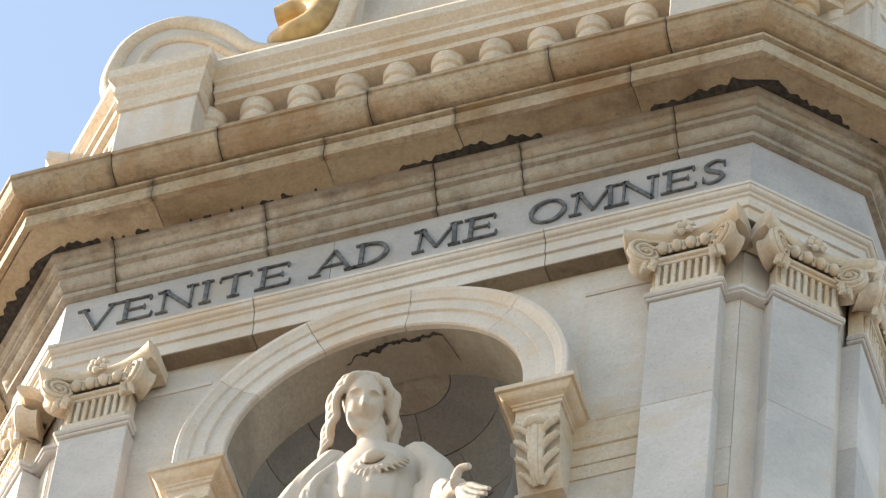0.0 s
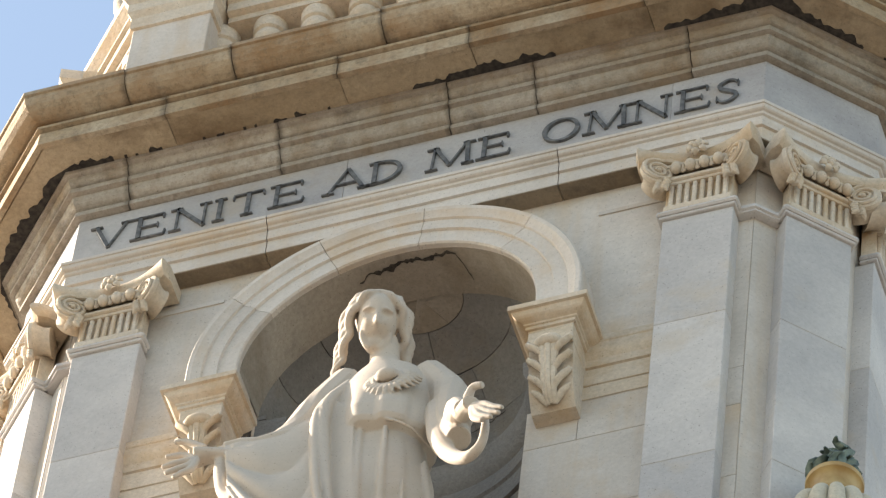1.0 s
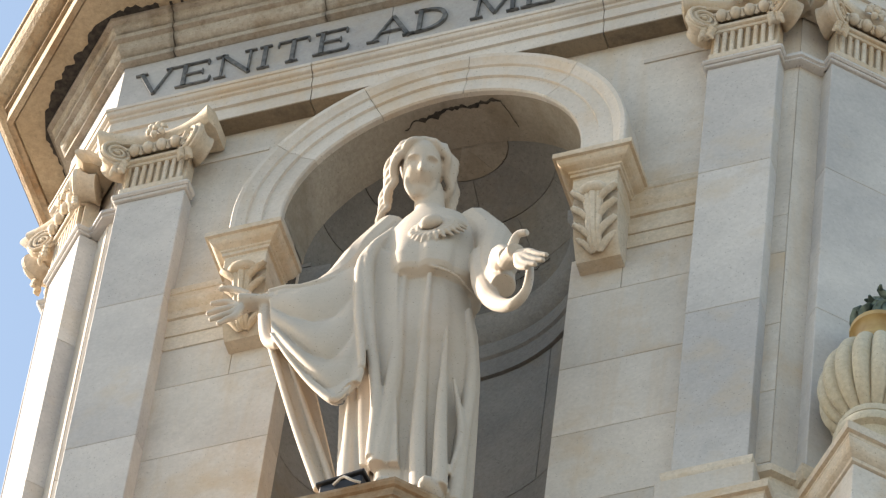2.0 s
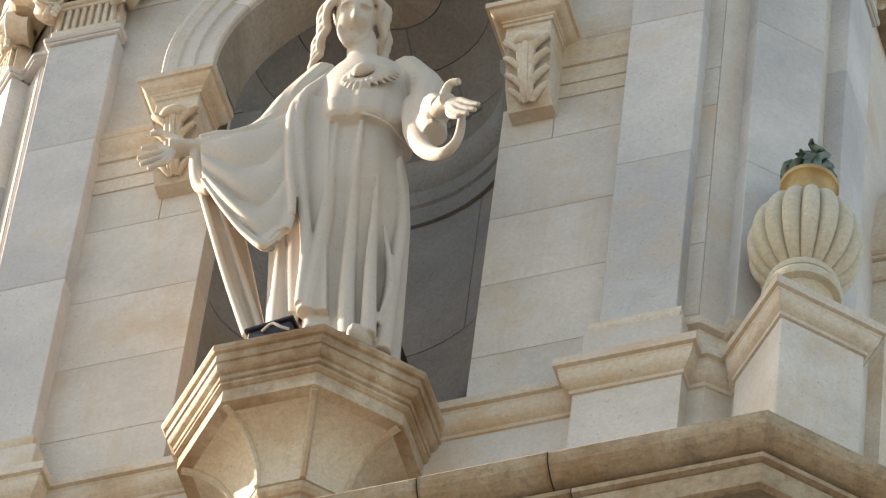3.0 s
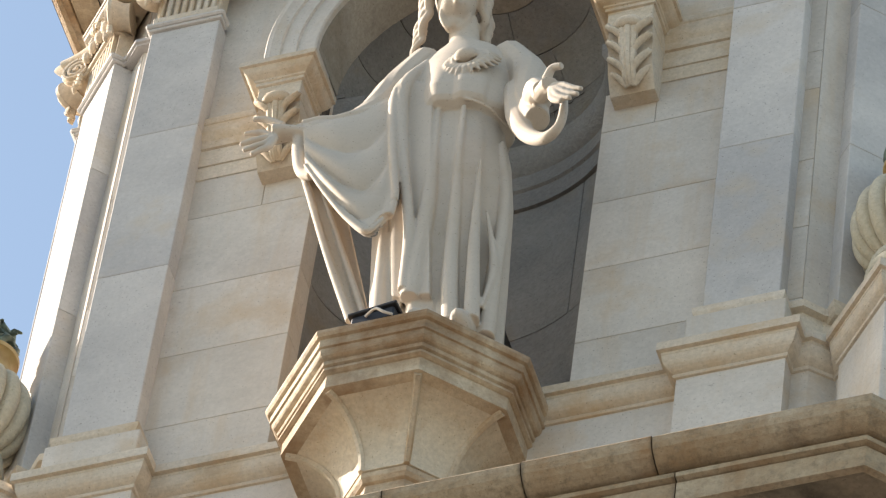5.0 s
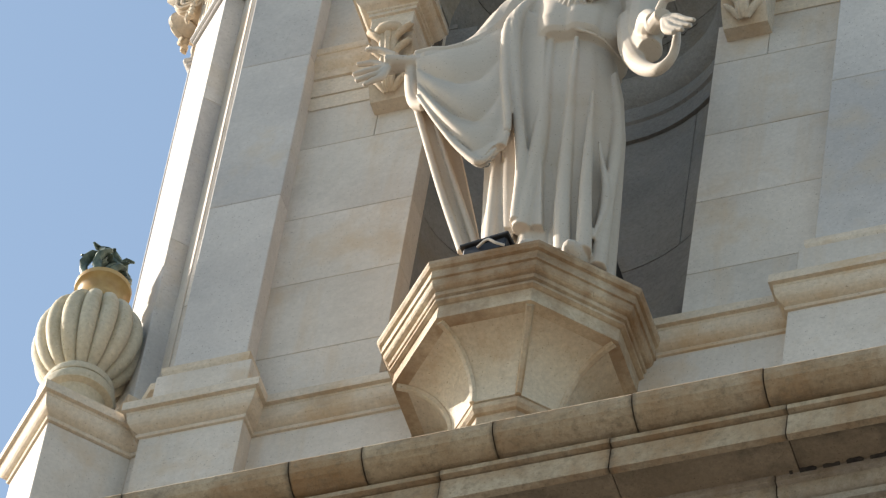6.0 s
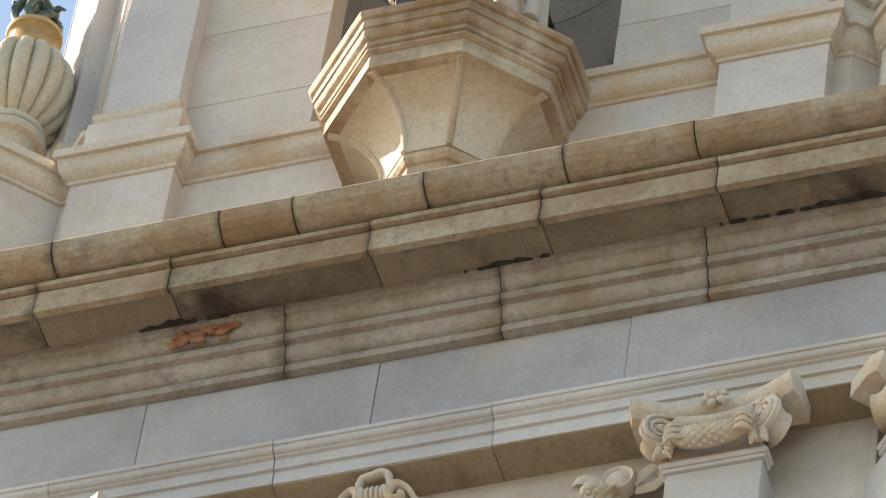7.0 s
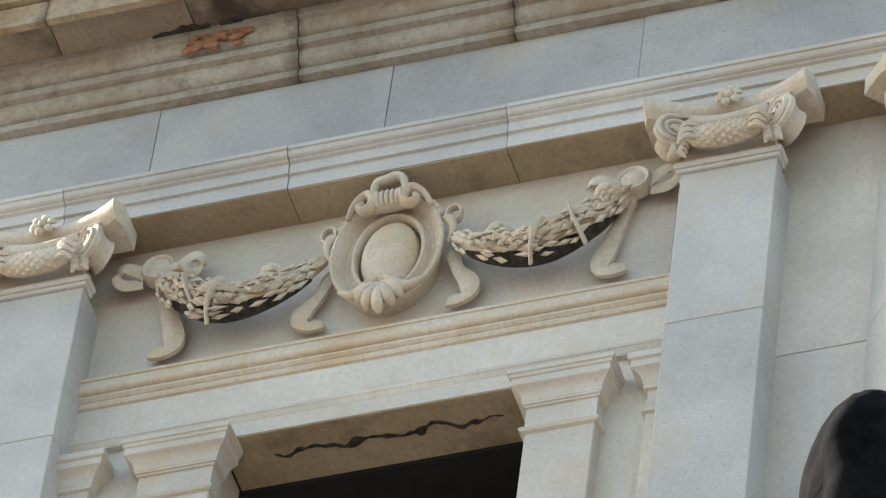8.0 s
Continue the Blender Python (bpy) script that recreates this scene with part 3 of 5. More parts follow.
# ---- archivolt and imposts of the niche ----
arch = thing("niche_arch", "pale stone arch with stepped mouldings round the niche", "arch", kind="structure")
rprof = [(0.622, 0.10), (0.622, -0.052), (0.628, -0.06), (0.70, -0.06), (0.703, -0.072), (0.762, -0.072), (0.766, -0.082), (0.785, -0.088), (0.80, -0.098), (0.818, -0.10), (0.824, -0.094), (0.826, 0.10)]
cuts = (0, 34, 66, 98, 136, 180)
for a0, a1 in zip(cuts, cuts[1:]):
    bm = bmesh.new()
    rings = []
    for i in range(13):
        a = radians(a0 + 0.1 + (a1 - a0 - 0.2) * i / 12)
        rings.append([(-r * math.cos(a), y, ZC + r * math.sin(a)) for r, y in rprof])
    if a0 == 0:
        rings.insert(0, [(-r, y, 24.80) for r, y in rprof])
    if a1 == 180:
        rings.append([(r, y, 24.80) for r, y in rprof])
    skin(bm, rings)
    part("voussoir", bm, WALL, arch, smooth=25)


def acanthus(bm, c, spine, width, lobes):
    """A carved leaf: a ribbed midrib down a spine of (y, z) points, rounded lobes that turn up and out on both sides."""
    mid = spline([(c, y, z) for y, z in spine], 24)
    n = len(mid)
    for d in (-0.3, 0.0, 0.3):
        tube(bm, [p + Vector((d * width * (0.5 - 0.3 * k / n), -0.004 if d == 0 else 0.002, 0)) for k, p in enumerate(mid)], [width * (0.12 - 0.05 * k / n) for k in range(n)], 7)
    for k in range(lobes):
        f = k / (lobes - 1)
        at = mid[int(6 + f * (n - 8))]
        for d in (-1, 1):
            r = width * (0.52 - 0.06 * f)
            pts = spline([at + Vector((d * width * 0.10, 0.004, -0.01)), at + Vector((d * r * 0.55, -0.014, 0.03)), at + Vector((d * r * 0.95, -0.008, 0.075)), at + Vector((d * r * 0.86, 0.006, 0.105))], 9)
            tube(bm, pts, [width * v for v in (0.05, 0.075, 0.095, 0.105, 0.11, 0.105, 0.09, 0.065, 0.03)], 8, 0.7)
            tube(bm, [q + Vector((0, -width * 0.065, 0.004)) for q in pts[1:8]], width * 0.025, 5)


def impost(s):
    im = thing("impost", "cream carved stone bracket with an acanthus leaf under the arch", "bracket", "niche imposts")
    x0, x1 = (0.628, 0.812) if s > 0 else (-0.815, -0.636)
    bm = bmesh.new()
    sweep(bm, [(x0, 0.24), (x0, -0.10), (x1, -0.10), (x1, WALL_Y + 0.01)], moulding([(0.0, 24.68), (0.0, 24.695), (0.010, 24.697), (0.010, 24.715), (0.017, 24.718), (0.017, 24.728), *arc(0.02, 24.73, 0.058, 24.768, 0.008, 5), (0.07, 24.77), (0.07, 24.80)], -0.06))
    box(bm, x0 + 0.03, x1 - 0.03, -0.06, 0.2, 24.60, 24.795)
    part("impost_cap", bm, CREAM, im)
    bm = bmesh.new()
    box(bm, x0, x1, -0.10, WALL_Y + 0.08, 24.592, 24.682, 0.003)
    part("impost_neck", bm, CREAM, im)
    # the bracket below, hollow in its outline, with its leaf
    bm = bmesh.new()
    c = (x0 + x1) / 2
    side_line = [(WALL_Y + 0.08, 24.594), (-0.075, 24.594), (-0.075, 24.56), (-0.06, 24.50), (-0.052, 24.43), (-0.03, 24.36), (0.0, 24.31), (0.02, 24.28), (WALL_Y + 0.08, 24.28)]
    skin(bm, [[(x, y, z) for y, z in side_line] for x in (x0 + 0.002, x1 - 0.002)])
    part("bracket", bm, CREAM, im)
    bm = bmesh.new()
    acanthus(bm, c, [(-0.105, 24.57), (-0.10, 24.53), (-0.084, 24.46), (-0.065, 24.38), (-0.035, 24.32), (-0.005, 24.295)], 0.17, 4)
    tube(bm, spline([(c - 0.05, -0.088, 24.565), (c - 0.025, -0.115, 24.575), (c + 0.025, -0.115, 24.575), (c + 0.05, -0.088, 24.565)], 10), [0.014, 0.022, 0.026, 0.028, 0.028, 0.028, 0.028, 0.026, 0.022, 0.014], 10)
    part("acanthus_leaf", bm, CREAM, im, smooth=50)
    return im


impost(-1)
impost(1)
# the string course at the impost's height
for s in (-1, 1):
    st = thing("string_course", "cream moulded string course between pilaster and niche", "moulding", kind="structure")
    for x0, x1 in ((0.70, 1.115),):
        bm = bmesh.new()
        a, b = (x0, x1) if s > 0 else (-x1, -x0)
        sweep(bm, [(a, WALL_Y), (b, WALL_Y)], moulding([(0.004, 24.402), (0.004, 24.484), (-0.004, 24.486), (-0.004, 24.492), (0.007, 24.494), (0.007, 24.600), (0.001, 24.602), (0.001, 24.608), (0.012, 24.612), (0.014, 24.655), *arc(0.016, 24.66, 0.026, 24.755, 0.012, 5), (0.03, 24.76), (0.03, 24.80)], -0.02))
        part("moulded_stone", bm, CREAM, st)
    bm = bmesh.new()
    a, b = (0.60, 1.11) if s > 0 else (-1.11, -0.60)
    box(bm, a, b, WALL_Y + 0.008, WALL_Y + 0.04, 24.385, 24.80)
    part("backing_stone", bm, GRIT, st)
    bm = bmesh.new()
    a, b = (0.80, 1.10) if s > 0 else (-1.10, -0.80)
    box(bm, a, b, WALL_Y - 0.006, WALL_Y + 0.05, 25.74, 25.765)
    part("thin_fillet", bm, WALL, st)


# ---- pilasters of the upper storey ----
def volute(bm, at, m, r=0.075, turns=2.3, depth=0.05):
    """A scroll disc with a raised spiral, its face along -y before m."""
    at = Vector(at)
    rings = []
    for k in range(3):
        y, rr = ((0.0, r), (-depth * 0.8, r), (-depth, r * 0.9))[k]
        rings.append([at + m @ Vector((rr * math.cos(2 * math.pi * i / 20), y, rr * math.sin(2 * math.pi * i / 20))) for i in range(20)])
    skin(bm, rings)
    pts = []
    n = 34
    for k in range(n):
        f = k / (n - 1)
        a = f * turns * 2 * math.pi + math.pi * 0.5
        rr = r * (0.93 - 0.75 * f)
        pts.append(at + m @ Vector((rr * math.cos(a), -depth - 0.004, rr * math.sin(a))))
    tube(bm, pts, [r * 0.14 * (1 - 0.4 * k / n) for k in range(n)], 6, up=m @ Vector((0, 1, 0)))
    ball(bm, at + m @ Vector((0, -depth - 0.002, 0)), r * 0.17, r * 0.17, r * 0.17, 8)


def ionic_capital(parent, w, z, fluted=True):
    """An angular Ionic capital over a pilaster of width w, its neck at height z, the pilaster's face at y 0, centred on x 0."""
    h = w / 2
    vz, vr = (z + 0.285, 0.074) if fluted else (z + 0.160, 0.072)
    a0, a1 = (z + 0.352, z + 0.432) if fluted else (z + 0.238, z + 0.322)
    horn, reach = (h + 0.090, 0.115) if fluted else (h + 0.112, 0.115)
    bm = bmesh.new()
    box(bm, -h - 0.012, h + 0.012, -0.014, 0.06, z, z + 0.016, 0.004)
    box(bm, -h - 0.022, h + 0.022, -0.026, 0.06, z + 0.016, z + 0.042, 0.008)
    part("astragal", bm, MARBLE, parent)
    bm = bmesh.new()
    box(bm, -h + 0.008, h - 0.008, -0.002, 0.06, z + 0.04, a0 + 0.01)
    box(bm, -h - 0.02, h + 0.02, 0.02, 0.06, a0, z + (0.478 if fluted else 0.325))
    part("neck", bm, CREAM, parent)
    if fluted:
        for k in range(8):
            x = -h + 0.034 + k * (w - 0.068) / 7
            fl = bmesh.new()
            box(fl, x - 0.0095, x + 0.0095, -0.020, 0.0, z + 0.075, z + 0.228, 0.004)
            part("fillet", fl, CREAM, parent)
        bm = bmesh.new()
        box(bm, -h + 0.006, h - 0.006, -0.021, 0.02, z + 0.042, z + 0.08, 0.004)
        part("neck_band", bm, CREAM, parent)
        bm = bmesh.new()
        box(bm, -h + 0.006, h - 0.006, -0.024, 0.02, z + 0.226, z + 0.250, 0.003)
        tube(bm, [(-h + 0.01, -0.026, z + 0.256), (h - 0.01, -0.026, z + 0.256)], 0.013, 8)
        part("neck_ring", bm, CREAM, parent, smooth=40)
        bm = bmesh.new()
        for k in range(4):
            x = -h * 0.60 + k * h * 0.40
            ball(bm, (x, -0.052, z + 0.302), 0.024, 0.024, 0.032, 12)
            for d in (-1, 1):
                tube(bm, spline([(x + d * 0.016, -0.045, z + 0.332), (x + d * 0.031, -0.05, z + 0.308), (x + d * 0.022, -0.045, z + 0.275)], 7), [0.005, 0.007, 0.008, 0.008, 0.007, 0.006, 0.004], 6)
            if k < 3:
                tube(bm, [(x + h * 0.20, -0.046, z + 0.33), (x + h * 0.20, -0.056, z + 0.30), (x + h * 0.20, -0.044, z + 0.27)], [0.009, 0.006, 0.003], 6)
        box(bm, -h * 0.9, h * 0.9, -0.045, 0.0, z + 0.328, z + 0.354, 0.008)
        part("egg_band", bm, CREAM, parent, smooth=45)
    else:
        # a scaled swag slung between the volutes, bound with leaves
        bm = bmesh.new()
        line = spline([(-h * 0.92, -0.045, z + 0.165), (-h * 0.55, -0.065, z + 0.098), (0, -0.075, z + 0.078), (h * 0.55, -0.065, z + 0.098), (h * 0.92, -0.045, z + 0.165)], 22)
        tube(bm, line, [0.016 + 0.026 * math.sin(math.pi * k / 21) ** 0.7 for k in range(22)], 12)
        for k in range(2, 20):
            rr = 0.016 + 0.026 * math.sin(math.pi * k / 21) ** 0.7
            for j in range(5):
                a = radians(-70 + 36 * j + (18 if k % 2 else 0))
                ball(bm, line[k] + Vector((0, -math.cos(a) * rr * 0.93, -math.sin(a) * rr * 0.93)), 0.010, 0.007, 0.011, 6)
        for d in (-1, 1):
            for k in range(3):
                p = line[4 if d < 0 else 17]
                tube(bm, spline([p + Vector((-d * 0.02, -0.03, 0.02 - 0.03 * k)), p + Vector((d * 0.015, -0.05, 0.012 - 0.032 * k)), p + Vector((d * 0.045, -0.035, -0.008 - 0.03 * k))], 6), [0.006, 0.012, 0.014, 0.013, 0.010, 0.004], 6)
        part("leaf_swag", bm, CREAM, parent, smooth=45)
        bm = bmesh.new()
        tube(bm, spline([(-h * 0.8, -0.03, z + 0.215), (0, -0.045, z + 0.175), (h * 0.8, -0.03, z + 0.215)], 12), 0.032, 10)
        part("echinus_roll", bm, CREAM, parent, smooth=45)
    # four-cornered abacus, hollow on its sides, horns out, its ends cut square to the corner
    bm = bmesh.new()
    rings = []
    for k in range(25):
        f = k / 24 * 2 - 1
        x = f * horn
        y = -0.036 - (reach - 0.036) * abs(f) ** 2.1
        prof = [(0.034, 0.0), (0.026, 0.006), (0.020, 0.010), (0.006, 0.020), (-0.004, 0.034), (-0.008, 0.050), (-0.004, 0.066), (0.006, 0.078), (0.014, a1 - a0)]
        rings.append([(x, 0.07, a0)] + [(x, y + q, a0 + v) for q, v in prof] + [(x, 0.07, a1)])
    for f in (-1, 1):
        end = [(f * (horn + 0.016), yy + (0.042 if k not in (0, 10) else 0), zz) for k, (xx, yy, zz) in enumerate(rings[0 if f < 0 else -1])]
        if f < 0:
            rings.insert(0, end)
        else:
            rings.append(end)
    skin(bm, rings)
    part("abacus", bm, CREAM, parent, smooth=32)
    for s in (-1, 1):
        bm = bmesh.new()
        m = Matrix.Rotation(radians(-s * 36), 3, "Z")
        c = Vector((s * (h + 0.022), -0.048, vz))
        volute(bm, c, m, vr, depth=0.022)
        # the rolled side of the scroll, waisted, running back to the wall
        rings = []
        for f, r in ((0.0, 0.97), (0.25, 0.86), (0.55, 0.80), (0.85, 0.86), (1.0, 0.94)):
            o = c + Vector((s * 0.020 * f, 0.070 * f, 0))
            rings.append([o + m @ Vector((vr * r * math.cos(2 * math.pi * i / 20), 0, vr * r * math.sin(2 * math.pi * i / 20))) for i in range(20)])
        skin(bm, rings)
        tube(bm, spline([c + Vector((-s * 0.11, 0.03, vr * 0.98)), c + Vector((-s * 0.05, 0.0, vr * 1.12)), c + Vector((s * 0.03, -0.02, vr * 1.08))], 8), [0.006, 0.009, 0.011, 0.012, 0.012, 0.012, 0.012, 0.010], 6)
        part("volute", bm, CREAM, parent, smooth=40)
        bm = bmesh.new()
        for k in range(3):
            q = c + Vector((-s * (0.030 - 0.004 * k), 0.012, -vr * 0.88 - 0.022 * k))
            for d in (-1, 1):
                tube(bm, spline([q, q + Vector((d * 0.016, -0.022, -0.006)), q + Vector((d * 0.030, -0.012, -0.026))], 6), [0.008, 0.013, 0.014, 0.013, 0.010, 0.004], 6)
        part("corner_leaf", bm, CREAM, parent, smooth=50)
    bm = bmesh.new()
    at = Vector((0, -0.062, (a0 + a1) / 2 + 0.012))
    ball(bm, at + Vector((0, -0.012, 0)), 0.016, 0.016, 0.016, 8)
    ros = part("rosette", bm, CREAM, parent, smooth=60)
    for k in range(6):
        bm = bmesh.new()
        a = 2 * math.pi * k / 6 + 0.3
        o = Vector((math.cos(a), 0, math.sin(a)))
        tube(bm, spline([at + o * 0.012, at + o * 0.032 + Vector((0, -0.012, 0)), at + o * 0.046 + Vector((0, 0.004, 0))], 6), [0.008, 0.013, 0.016, 0.016, 0.013, 0.006], 7, 0.6, up=(0, 1, 0))
        part("petal", bm, CREAM, ros, smooth=60)


def pilaster(name, label, group, w, zs, depth, cap_fluted=True, mat=None):
    """A pilaster of stacked stones with its capital, base at the lowest height, face at y 0."""
    p = thing(name, label, "pilaster", group)
    h = w / 2
    for a, b in zip(zs, zs[1:]):
        bm = bmesh.new()
        box(bm, -h, h, 0.0, depth, a + 0.001, b - 0.001, 0.003)
        part("shaft_stone", bm, mat or MARBLE, p)
    ionic_capital(p, w, zs[-1], cap_fluted)
    return p


def base_of(p, w, z):
    """The moulded foot under an upper pilaster."""
    h = w / 2
    bm = bmesh.new()
    line = [(-h, 0.08), (-h, 0), (h, 0), (h, 0.08)]
    sweep(bm, line, moulding([(0.0, z - 0.23), (0.0, z - 0.085), (0.012, z - 0.082), (0.02, z - 0.07), (0.028, z - 0.045), (0.03, z - 0.02), (0.012, z - 0.012), (0.002, z)], -0.02))
    part("moulded_foot", bm, CREAM, p)


zs = [22.69, 23.735, 24.70, 25.452]
pil = pilaster("pilaster", "grey marble pilaster with a cream Ionic capital", "upper pilasters", 0.295, zs, 0.09)
base_of(pil, 0.295, 22.69)
pil.location = (1.253, 0, 0)
copy_thing(pil, pose(-1.253, 0, 0))
C45 = math.sqrt(0.5)
for s in (-1, 1):
    copy_thing(pil, pose(s * 1.697, 0.20, 0, 0, 0, s * 45))
    copy_thing(pil, pose(s * 1.867, 0.55, 0, 0, 0, s * 90))

for s in (-1, 1):
    rec = thing("corner_recess", "grey stone recess with a thin moulding between two pilasters", "recess", kind="structure")
    line = [(1.40, 0.055), (1.475, 0.055), (1.535, 0.115), (1.60, 0.14)]
    line = line if s > 0 else [(-x, y) for x, y in line[::-1]]
    bm = bmesh.new()
    sweep(bm, line, moulding([(0.0, 25.452), (0.012, 25.455), (0.012, 25.466), (0.022, 25.470), (0.022, 25.49), (0.0, 25.495)], -0.03))
    part("neck_moulding", bm, MARBLE, rec)
    bm = bmesh.new()
    sweep(bm, line, moulding([(0.004, 22.40), (0.004, 22.62), (0.03, 22.625), (0.034, 22.66), (0.012, 22.68)], -0.03))
    part("foot_moulding", bm, CREAM, rec)

# ---- dado of the upper storey: the moulded course that breaks round the pilaster feet and the corner pedestals ----
PC, PL = (1.873, 0.043), (-1.755, 0.045)
for s in (-1, 1):
    dado = thing("dado", "pale stone dado with a moulded cap under the pilasters", "dado", kind="structure")
    pts = [(0.40, 0.06), (1.045, 0.06), (1.045, -0.03), (1.455, -0.03), (1.455, 0.045), (1.52, 0.045), (1.60, 0.115), (1.70, 0.02)]
    pts = pts if s > 0 else [(-x, y) for x, y in pts[::-1]]
    bm = bmesh.new()
    sweep(bm, pts, moulding([(0.0, 22.236), (0.009, 22.238), (0.013, 22.247), (0.009, 22.256), (0.006, 22.258), *arc(0.008, 22.26, 0.048, 22.335, 0.014, 6), (0.05, 22.337), (0.05, 22.35), (0.065, 22.353), (0.065, 22.398), (0.045, 22.412), (0.02, 22.425)], -0.03))
    part("dado_cap", bm, CREAM, dado)
    bm = bmesh.new()
    sweep(bm, pts, moulding([(0.0, 21.0), (0.0, 22.236)], -0.03))
    part("dado_face", bm, WALL, dado)
    bm = bmesh.new()
    x0, x1 = (1.06, 1.44) if s > 0 else (-1.44, -1.06)
    box(bm, x0, x1, -0.035, 0.06, 22.41, 22.612, 0.004)
    part("plinth", bm, WALL, dado)


# ---- corner pedestals and urns ----
def pedestal():
    p = thing("corner_pedestal", "pale stone corner pedestal with a moulded cap", "pedestal", "corner pedestals")
    h = 0.17
    bm = bmesh.new()
    box(bm, -h, h, -h, h, 20.98, 22.228, 0.004)
    part("die", bm, WALL, p)
    bm = bmesh.new()
    ring = [(-h, h), (-h, -h), (h, -h), (h, h)]
    sweep(bm, ring, moulding([(0.0, 22.229), (0.009, 22.231), (0.013, 22.24), (0.009, 22.249), (0.005, 22.251), *arc(0.007, 22.253, 0.042, 22.32, 0.012, 6), (0.044, 22.322), (0.044, 22.336), (0.058, 22.339), (0.058, 22.385), (0.02, 22.40)], -0.16))
    part("cap", bm, CREAM, p)
    return p


def urn():
    u = thing("urn", "yellowish fluted stone urn with a bronze flame on the corner pedestal", "urn", "corner urns")
    bm = bmesh.new()
    revolve(bm, [(0.15, 22.40), (0.15, 22.50), (0.12, 22.52), (0.10, 22.60), (0.11, 22.68), (0.118, 22.705), (0.145, 22.712), (0.152, 22.735), (0.145, 22.758), (0.124, 22.764), (0.122, 22.774), (0.136, 22.78), (0.140, 22.798), (0.134, 22.815), (0.10, 22.83)], 32)
    part("foot", bm, URN, u, smooth=35)
    prof = [(0.10, 22.82)] + [(0.212 * math.sin(radians(a)) ** 0.85 + 0.004, 23.065 - 0.250 * math.cos(radians(a))) for a in range(24, 166, 9)] + [(0.07, 23.315)]

    def lobes(a, k):
        f = 16 * a / (2 * math.pi) % 1
        return 0.835 + 0.17 * math.sin(math.pi * f) ** 0.5

    bm = bmesh.new()
    revolve(bm, prof, 160, flutes=lobes)
    part("fluted_bowl", bm, URN, u, smooth=60)
    bm = bmesh.new()
    revolve(bm, [(0.08, 23.28), (0.098, 23.30), (0.104, 23.315), (0.098, 23.335), (0.088, 23.36), (0.088, 23.40), (0.10, 23.425), (0.110, 23.43), (0.112, 23.45), (0.104, 23.46), (0.05, 23.465)], 28)
    part("ochre_neck", bm, OCHRE, u, "ochre ring", smooth=40)
    rnd = random.Random(4)
    for k in range(15):
        bm = bmesh.new()
        a = 2 * math.pi * k / 15 + rnd.uniform(-.2, .2)
        r = rnd.uniform(0.03, 0.085)
        c, s = math.cos(a), math.sin(a)
        hgt = rnd.uniform(0.10, 0.20)
        tube(bm, spline([(r * c, r * s, 23.445), (r * 1.35 * c, r * 1.35 * s, 23.465 + hgt * 0.4), (r * 1.1 * c - 0.03 * s, r * 1.1 * s + 0.03 * c, 23.455 + hgt * 0.75), (r * 0.9 * c + 0.02 * s, r * 0.9 * s - 0.02 * c, 23.455 + hgt), (r * 1.5 * c + 0.035 * s, r * 1.5 * s - 0.03 * c, 23.445 + hgt * 1.02)], 12), [0.016 + 0.012 * math.sin(math.pi * j / 11) - 0.001 * j for j in range(12)], 7, 0.6)
        part("flame_tongue", bm, PATINA, u, "green-black bronze flame", smooth=60)
    return u


ped, ur = pedestal(), urn()
ped.matrix_basis = pose(PC[0], PC[1], 0, 0, 0, 45)
copy_thing(ped, pose(PL[0], PL[1], 0, 0, 0, -45))
ur.matrix_basis = pose(1.85, 0.09, 0, 0, 0, 10)
copy_thing(ur, pose(-1.825, 0.085, 0, 0, 0, 100))

# ---- the statue's console ----
console = thing("console", "rust-stained octagonal stone console under the statue", "console")


def octo(a):
    t = math.tan(radians(22.5)) * a
    return [(CON + x, y) for x, y in ((-a, 0.10), (-a, -t), (-t, -a), (t, -a), (a, -t), (a, 0.10))]


def octo_ring(a, z):
    return [(x, y, z) for x, y in octo(a)]


CON = 0.035
bm = bmesh.new()
sweep(bm, octo(0.43), moulding([(0.0, 22.045), (0.0, 22.118), (0.006, 22.120), (0.018, 22.128), (0.018, 22.140), (0.008, 22.143), (0.008, 22.150), (0.022, 22.156), (0.026, 22.168), (0.020, 22.178), *arc(0.022, 22.18, 0.048, 22.222, 0.010, 5), (0.056, 22.224), (0.056, 22.268), (0.068, 22.272), (0.076, 22.286), (0.077, 22.30), (0.06, 22.306)], -0.30))
skin(bm, [octo_ring(0.40, 22.06), octo_ring(0.40, 22.304)])
part("console_cap", bm, LEDGE, console)
bm = bmesh.new()
rings = []
for k in range(15):
    f = k / 14
    a = 0.415 - 0.205 * math.sin(f * math.pi / 2) ** 0.85
    rings.append(octo_ring(a, 22.048 - 0.25 * (1 - math.cos(f * math.pi / 2)) ** 0.9))
skin(bm, rings)
part("console_bowl", bm, BOWL, console, "cream bowl with hollow sides")
for i in range(1, 5):
    bm = bmesh.new()
    pts = []
    for k in range(15):
        f = k / 14
        a = 0.413 - 0.205 * math.sin(f * math.pi / 2) ** 0.85
        x, y = octo(a)[i]
        pts.append((x, y, 22.046 - 0.25 * (1 - math.cos(f * math.pi / 2)) ** 0.9))
    tube(bm, pts, [0.016 - 0.004 * k / 14 for k in range(15)], 6)
    part("bowl_rib", bm, BOWL, console, smooth=40)
bm = bmesh.new()
sweep(bm, octo(0.18), moulding([(0.0, 21.0), (0.0, 21.745), (0.012, 21.75), (0.024, 21.765), (0.028, 21.785), (0.02, 21.80)], -0.15))
skin(bm, [octo_ring(0.16, 21.0), octo_ring(0.16, 21.795)])
